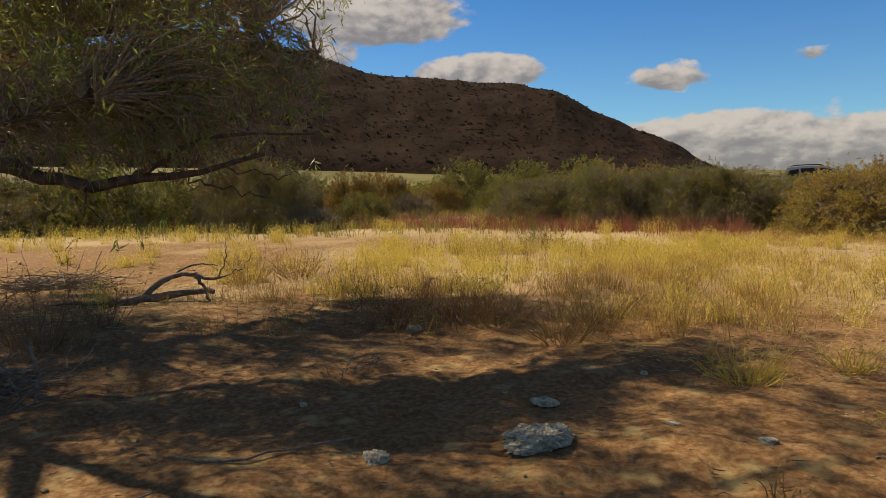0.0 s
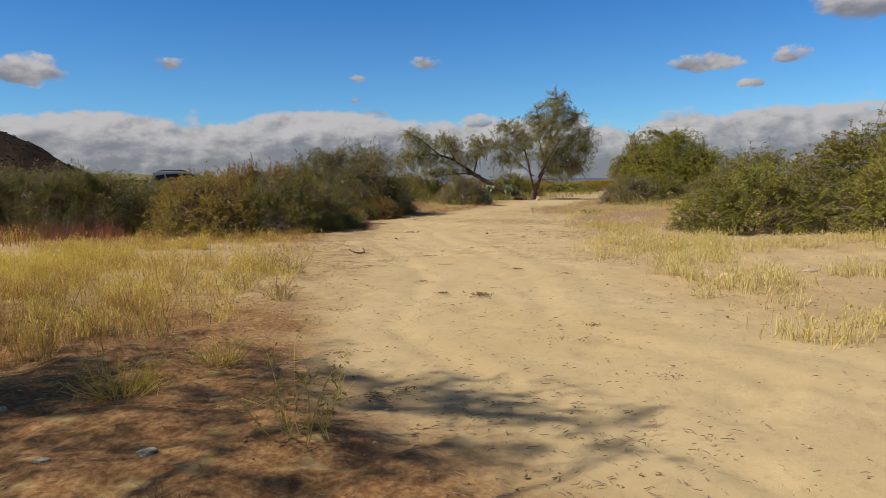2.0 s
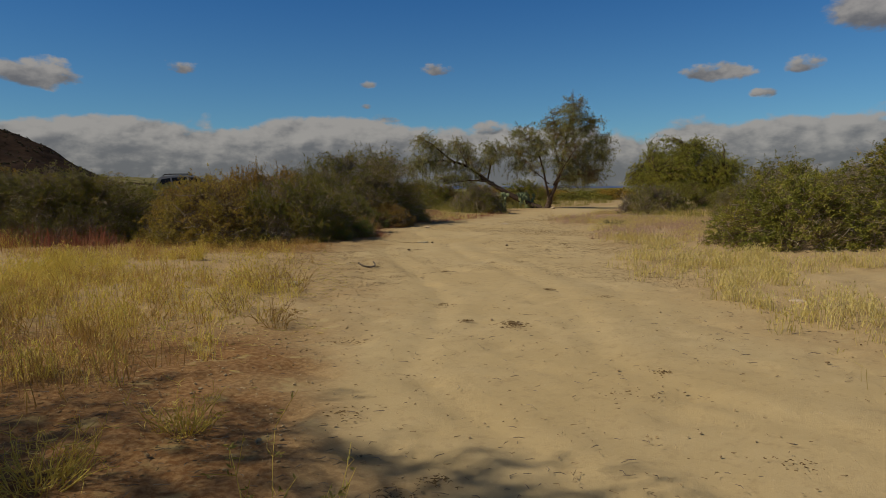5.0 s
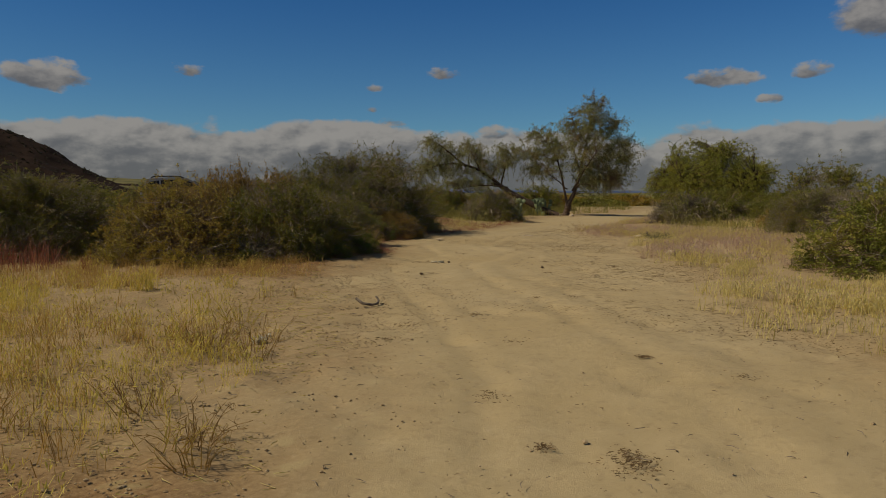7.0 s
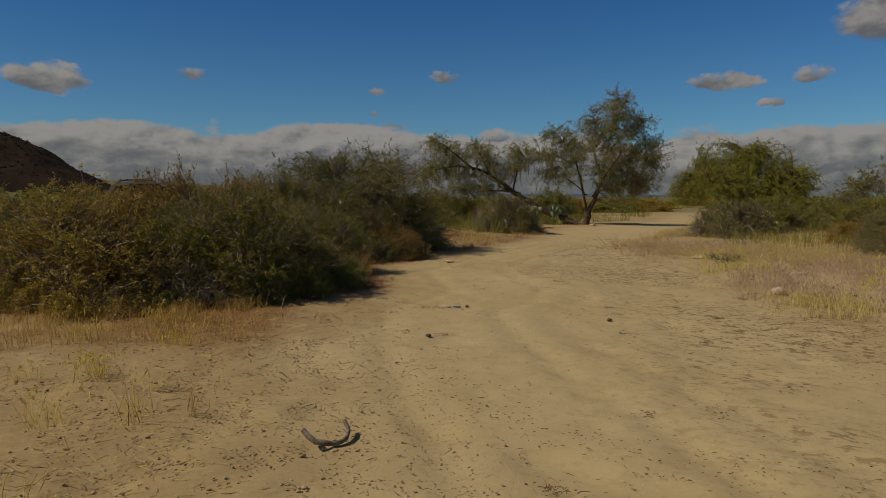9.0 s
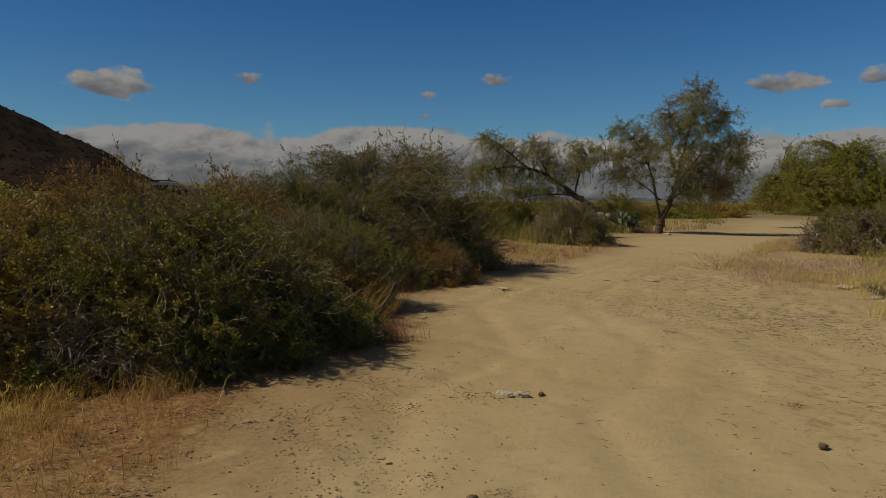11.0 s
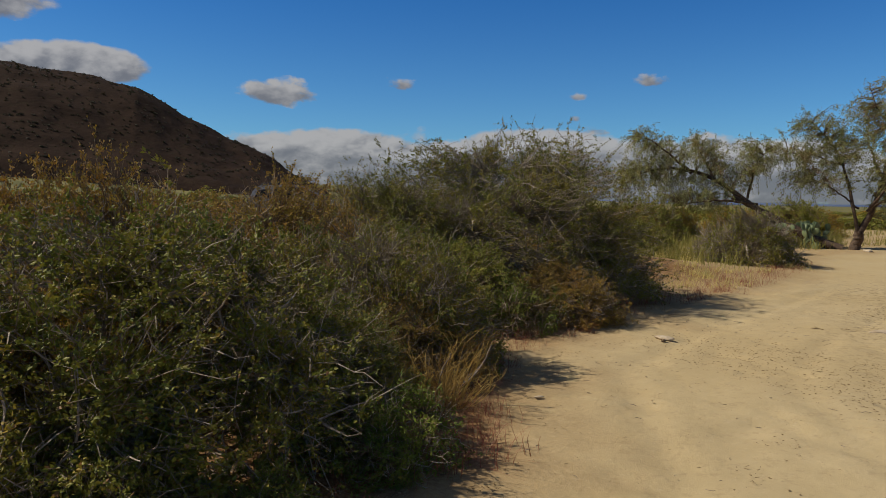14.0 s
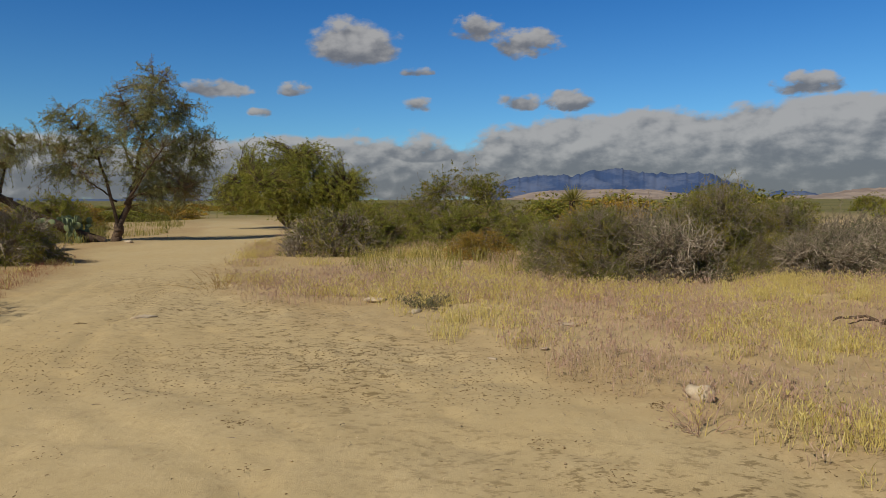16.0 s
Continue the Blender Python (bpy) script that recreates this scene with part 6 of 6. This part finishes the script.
for i, (x, y, h, rad, n, mat, lm, label) in enumerate((
        (0.15, 7.7, 0.5, 0.45, 40, GRASS_RED, LEAF_DRY, "reddish branching weed on shaded soil"), (0.9, 8.0, 0.45, 0.5, 36, GRASS_RED, LEAF_DRY, "reddish branching weed on shaded soil"),
        (1.75, 6.9, 0.45, 0.5, 60, GRASS_BROWN, None, "bushy straw-brown dry weed"), (2.2, 7.4, 0.42, 0.5, 55, GRASS_BROWN, None, "bushy straw-brown dry weed"),
        (1.2, 7.6, 0.45, 0.5, 55, GRASS_BROWN, None, "bushy straw-brown dry weed"), (2.72, 5.35, 0.3, 0.3, 55, GRASS_GOLD, None, "spreading golden dry tuft on sand"),
        (3.55, 5.6, 0.24, 0.25, 40, GRASS_GOLD, None, "spreading golden dry tuft on sand"), (3.0, 3.85, 0.5, 0.3, 12, GRASS_GOLD, GRASS_GREEN, "thin yellow-green weed on sand"),
        (2.1, 3.55, 0.2, 0.12, 10, GRASS_BROWN, None, "small dry weed on shaded soil"), (-2.3, 11.6, 0.55, 0.55, 60, GRASS_BROWN, None, "bushy straw-brown dry weed"),
        (-1.6, 11.9, 0.55, 0.55, 60, GRASS_BROWN, None, "bushy straw-brown dry weed"), (-2.95, 7.0, 0.9, 0.45, 26, GRASS_RED, LEAF_DRY, "reddish branching weed on shaded soil"),
        (-2.8, 8.0, 0.6, 0.4, 14, GRASS_RED, LEAF_DRY, "reddish branching weed on shaded soil"), (-0.1, 5.9, 0.3, 0.4, 8, DEADWOOD, None, "sprawling leafless dead weed"),
        (26.7, 18.9, 0.5, 0.8, 26, GRASS_BROWN, None, "sprawling dry brown weed at the sand's edge"), (24.3, 14.6, 0.22, 0.4, 60, TWIG_GREY, LEAF_GREY, "low grey mounded herb"),
        (6.0, 9.2, 0.35, 0.3, 22, GRASS_BROWN, None, "branching brown dry weed"), (7.2, 10.6, 0.4, 0.35, 24, GRASS_BROWN, None, "branching brown dry weed"),
        (5.9, 8.3, 0.3, 0.3, 22, GRASS_BROWN, None, "branching brown dry weed"), (8.2, 11.6, 0.4, 0.35, 24, GRASS_GOLD, None, "spreading golden dry tuft on sand"),
        (15.95, 18.5, 0.6, 0.4, 90, GRASS_RUST, None, "straw-brown dry weed against the thicket"), (18.6, 11.9, 0.28, 0.3, 22, GRASS_PINK, None, "thin pinkish dry weed"),
        (2.7, 16.8, 1.0, 0.35, 40, GRASS_GREEN, LEAF_GREEN, "upright green broom shrub in golden grass"), (3.1, 16.5, 0.55, 0.35, 40, GRASS_BROWN, LEAF_DRY, "bushy straw-brown dry weed"))):
    tagged(weed("dry_weed", label, x, y, h, rad, n, mat, 400 + i, leaf_mat=lm, sr=0.0026), group=WEEDS)


r_weed = np.random.default_rng(77)
for i in range(18):
    x, y = float(r_weed.uniform(3.6, 8.2)), float(r_weed.uniform(7.4, 13.0))
    if in_road(x, y) > -0.35:
        continue
    h = float(r_weed.uniform(0.25, 0.55))
    tagged(weed("dry_weed", "branching dead brown weed on the sandy flat", x, y, h, h * 0.7, int(r_weed.integers(8, 18)), (GRASS_BROWN, GRASS_RUST, GRASS_GOLD)[i % 3], 500 + i, sr=0.0026), group=WEEDS)


def brush_pile(x, y, seed):
    r = np.random.default_rng(seed)
    top = new("brush_pile")
    top.location = (x, y, float(ground_z(x, y)))
    for lo, hi, n in ((0.007, 0.012, 30), (0.003, 0.006, 190)):
        g = Geo()
        c = np.column_stack([r.normal(0, 0.4, n), r.normal(0, 0.3, n), np.abs(r.normal(0, 0.08, n)) + 0.02])
        d = unit(np.column_stack([r.normal(0, 1, (n, 2)), r.normal(0, 0.25, n)])) * r.uniform(0.2, 0.5, (n, 1))
        m = c + r.normal(0, 0.14, (n, 3)) * np.array([1, 1, 0.5])
        P = bezier(c - d, m, c + d, 5)
        P[..., 2] = np.maximum(P[..., 2], 0.01)
        g.tubes(P, np.linspace(1.1, 0.5, 5)[None] * r.uniform(lo, hi, (n, 1)), 5)
        geo_part("stick_heap" if lo > 0.01 else "twig_mass", g, DEADWOOD, top)
    return tagged(top, "heap of grey dead sticks on shaded soil", "brush pile")


def yucca(x, y, h, seed):
    """A short shaggy trunk under a ball of stiff blades."""
    r = np.random.default_rng(seed)
    top = new("yucca")
    top.location = (x, y, float(ground_z(x, y)) - 0.03)
    g = Geo()
    limb(g, [(0, 0, 0), (0.05, 0, h * 0.5), (0.0, 0.03, h)], 0.13, 0.1, r, 9, 10, 0.012)
    geo_part("trunk", g, BARK, top, smooth_shade=True)
    n = 150
    way = unit(r.normal(size=(n, 3)) + np.array([0, 0, 0.55]))
    g = Geo()
    g.leaves(np.array([0, 0, h]) + way * 0.05, way, r.uniform(0.4, 0.62, n), 0.035, r)
    geo_part("blade_rosette", g, GRASS_GREEN, top)
    return tagged(top, "shaggy yucca with a ball of stiff yellow-green blades", "yucca")


yucca(37.1, 11.0, 1.65, 95)
brush_pile(-2.95, 5.7, 81)
brush_pile(-5.2, 11.4, 82)


def prickly_pear(x, y, seed):
    r = np.random.default_rng(seed)
    top = new("prickly_pear_cactus")
    top.location = (x, y, float(ground_z(x, y)))
    bm0 = bmesh.new()
    bmesh.ops.create_uvsphere(bm0, u_segments=10, v_segments=7, radius=1)
    for v in bm0.verts:
        v.co.x *= 0.125 * (1 + 0.18 * v.co.z)
        v.co.y *= 0.026
        v.co.z = (v.co.z + 1) * 0.16
    me = bpy.data.meshes.new("pad")
    bm0.to_mesh(me)
    bm0.free()
    me.materials.append(CACTUS)
    me.polygons.foreach_set("use_smooth", [True] * len(me.polygons))
    tips = [(Vector((float(r.normal(0, 0.4)), float(r.normal(0, 0.3)), -0.02)), 0) for _ in range(8)]
    while tips:
        p, level = tips.pop()
        m = Matrix.Translation(p) @ pose(0, 0, 0, float(r.normal(0, 22)), float(r.normal(0, 22)), float(r.uniform(0, 180)))
        ob = new("pad", me)
        ob.parent = top
        ob.matrix_local = m
        if level < 3:
            for _ in range(int(r.integers(1, 3))):
                tips.append((m @ Vector((float(r.uniform(-0.06, 0.06)), 0, 0.29)), level + 1))
    return tagged(top, "clump of green prickly pear pads beneath the leaning trunk", "cactus")


prickly_pear(36.0, 28.9, 91)
prickly_pear(41.0, 30.6, 92)


# ---- the parked car ----
def car(x, y, z, heading):
    top = new("car")
    top.matrix_world = pose(x, y, z, 0, 0, heading)
    # side profile: x forward, z up
    lower = [(-2.25, 0.45), (-2.3, 0.75), (-2.25, 1.02), (1.0, 1.05), (1.7, 0.98), (2.2, 0.86), (2.3, 0.65), (2.25, 0.4), (1.9, 0.3), (-1.9, 0.3)]
    cabin = [(-2.2, 1.02), (-2.0, 1.45), (-1.75, 1.62), (-0.6, 1.68), (0.15, 1.62), (0.5, 1.5), (1.15, 1.05)]

    def slab(points, half0, half1, zs):
        bm = bmesh.new()
        rings = []
        for s in (-1, 1):
            rings.append([bm.verts.new((px, s * (half0 + (half1 - half0) * min(max((pz - zs[0]) / (zs[1] - zs[0]), 0), 1)), pz)) for px, pz in points])
        bm.faces.new(rings[0]), bm.faces.new(rings[1][::-1])
        for i in range(len(points)):
            j = (i + 1) % len(points)
            bm.faces.new((rings[0][j], rings[0][i], rings[1][i], rings[1][j]))
        bmesh.ops.recalc_face_normals(bm, faces=bm.faces)
        bmesh.ops.bevel(bm, geom=list(bm.edges), offset=0.035, segments=2, affect="EDGES")
        return bm

    body = part("body", slab(lower, 0.9, 0.9, (0, 2)), PAINT, top, smooth_shade=False)
    part("cabin", slab(cabin, 0.86, 0.66, (1.0, 1.68)), PAINT, top)
    for s in (-1, 1):
        for pts in ([(-1.95, 1.1), (-1.8, 1.42), (-1.3, 1.5), (-1.25, 1.1)], [(-1.15, 1.1), (-1.2, 1.52), (-0.35, 1.55), (-0.3, 1.1)],
                    [(-0.2, 1.1), (-0.25, 1.55), (0.15, 1.52), (0.45, 1.4), (0.85, 1.1)]):
            bm = bmesh.new()
            out = []
            for lift in (0.0, 0.012):
                out.append([bm.verts.new((px, s * (0.862 - 0.2 * (pz - 1.0) / 0.68 + lift), pz)) for px, pz in pts])
            bm.faces.new(out[1])
            for i in range(len(pts)):
                j = (i + 1) % len(pts)
                bm.faces.new((out[0][i], out[0][j], out[1][j], out[1][i]))
            bmesh.ops.recalc_face_normals(bm, faces=bm.faces)
            part("side_window", bm, GLASS, top, "dark tinted glass")
        rail = Geo()
        limb(rail, [(-1.7, s * 0.6, 1.64), (-1.6, s * 0.6, 1.74), (-0.2, s * 0.6, 1.76), (0.05, s * 0.6, 1.66)], 0.022, 0.022, rng, 6, 12, 0)
        geo_part("roof_rail", rail, DARK, top)
        mirror = bmesh.new()
        bmesh.ops.create_icosphere(mirror, subdivisions=2, radius=0.1, matrix=Matrix.Translation((0.75, s * 0.98, 1.12)) @ Matrix.Diagonal((0.6, 1, 0.8, 1)))
        part("wing_mirror", mirror, DARK, top, smooth_shade=True)
        for wx in (-1.4, 1.4):
            bm = bmesh.new()
            bmesh.ops.create_cone(bm, cap_ends=True, segments=28, radius1=0.35, radius2=0.35, depth=0.22, matrix=Matrix.Translation((wx, s * 0.82, 0.35)) @ Matrix.Rotation(radians(90), 4, "X"))
            bmesh.ops.bevel(bm, geom=[e for e in bm.edges], offset=0.02, segments=2, affect="EDGES")
            wheel = part("wheel", bm, RUBBER, top)
            bm = bmesh.new()
            bmesh.ops.create_cone(bm, cap_ends=True, segments=20, radius1=0.23, radius2=0.19, depth=0.05, matrix=Matrix.Translation((wx, s * 0.935, 0.35)) @ Matrix.Rotation(radians(-90 * s), 4, "X"))
            part("rim", bm, RIM, wheel)
    for rx in (-1.3, -0.3):
        bar = Geo()
        limb(bar, [(rx, -0.62, 1.76), (rx, 0, 1.79), (rx, 0.62, 1.76)], 0.022, 0.022, rng, 6, 6, 0)
        geo_part("roof_bar", bar, DARK, top)
    bm = bmesh.new()
    vs = [bm.verts.new(v) for v in ((0.55, -0.66, 1.49), (0.55, 0.66, 1.49), (1.16, 0.8, 1.075), (1.16, -0.8, 1.075), (0.57, -0.66, 1.505), (0.57, 0.66, 1.505), (1.18, 0.8, 1.09), (1.18, -0.8, 1.09))]
    for q in ((4, 5, 6, 7), (0, 1, 5, 4), (1, 2, 6, 5), (2, 3, 7, 6), (3, 0, 4, 7)):
        bm.faces.new([vs[i] for i in q])
    bmesh.ops.recalc_face_normals(bm, faces=bm.faces)
    part("windscreen", bm, GLASS, top, "dark reflecting windscreen")
    return tagged(top, "grey estate car with roof rails parked behind shrubs", "car")


CAR_X, CAR_Y = 23.5, 43.5
car(CAR_X, CAR_Y, float(ground_z(CAR_X, CAR_Y)) - 0.02, -25)
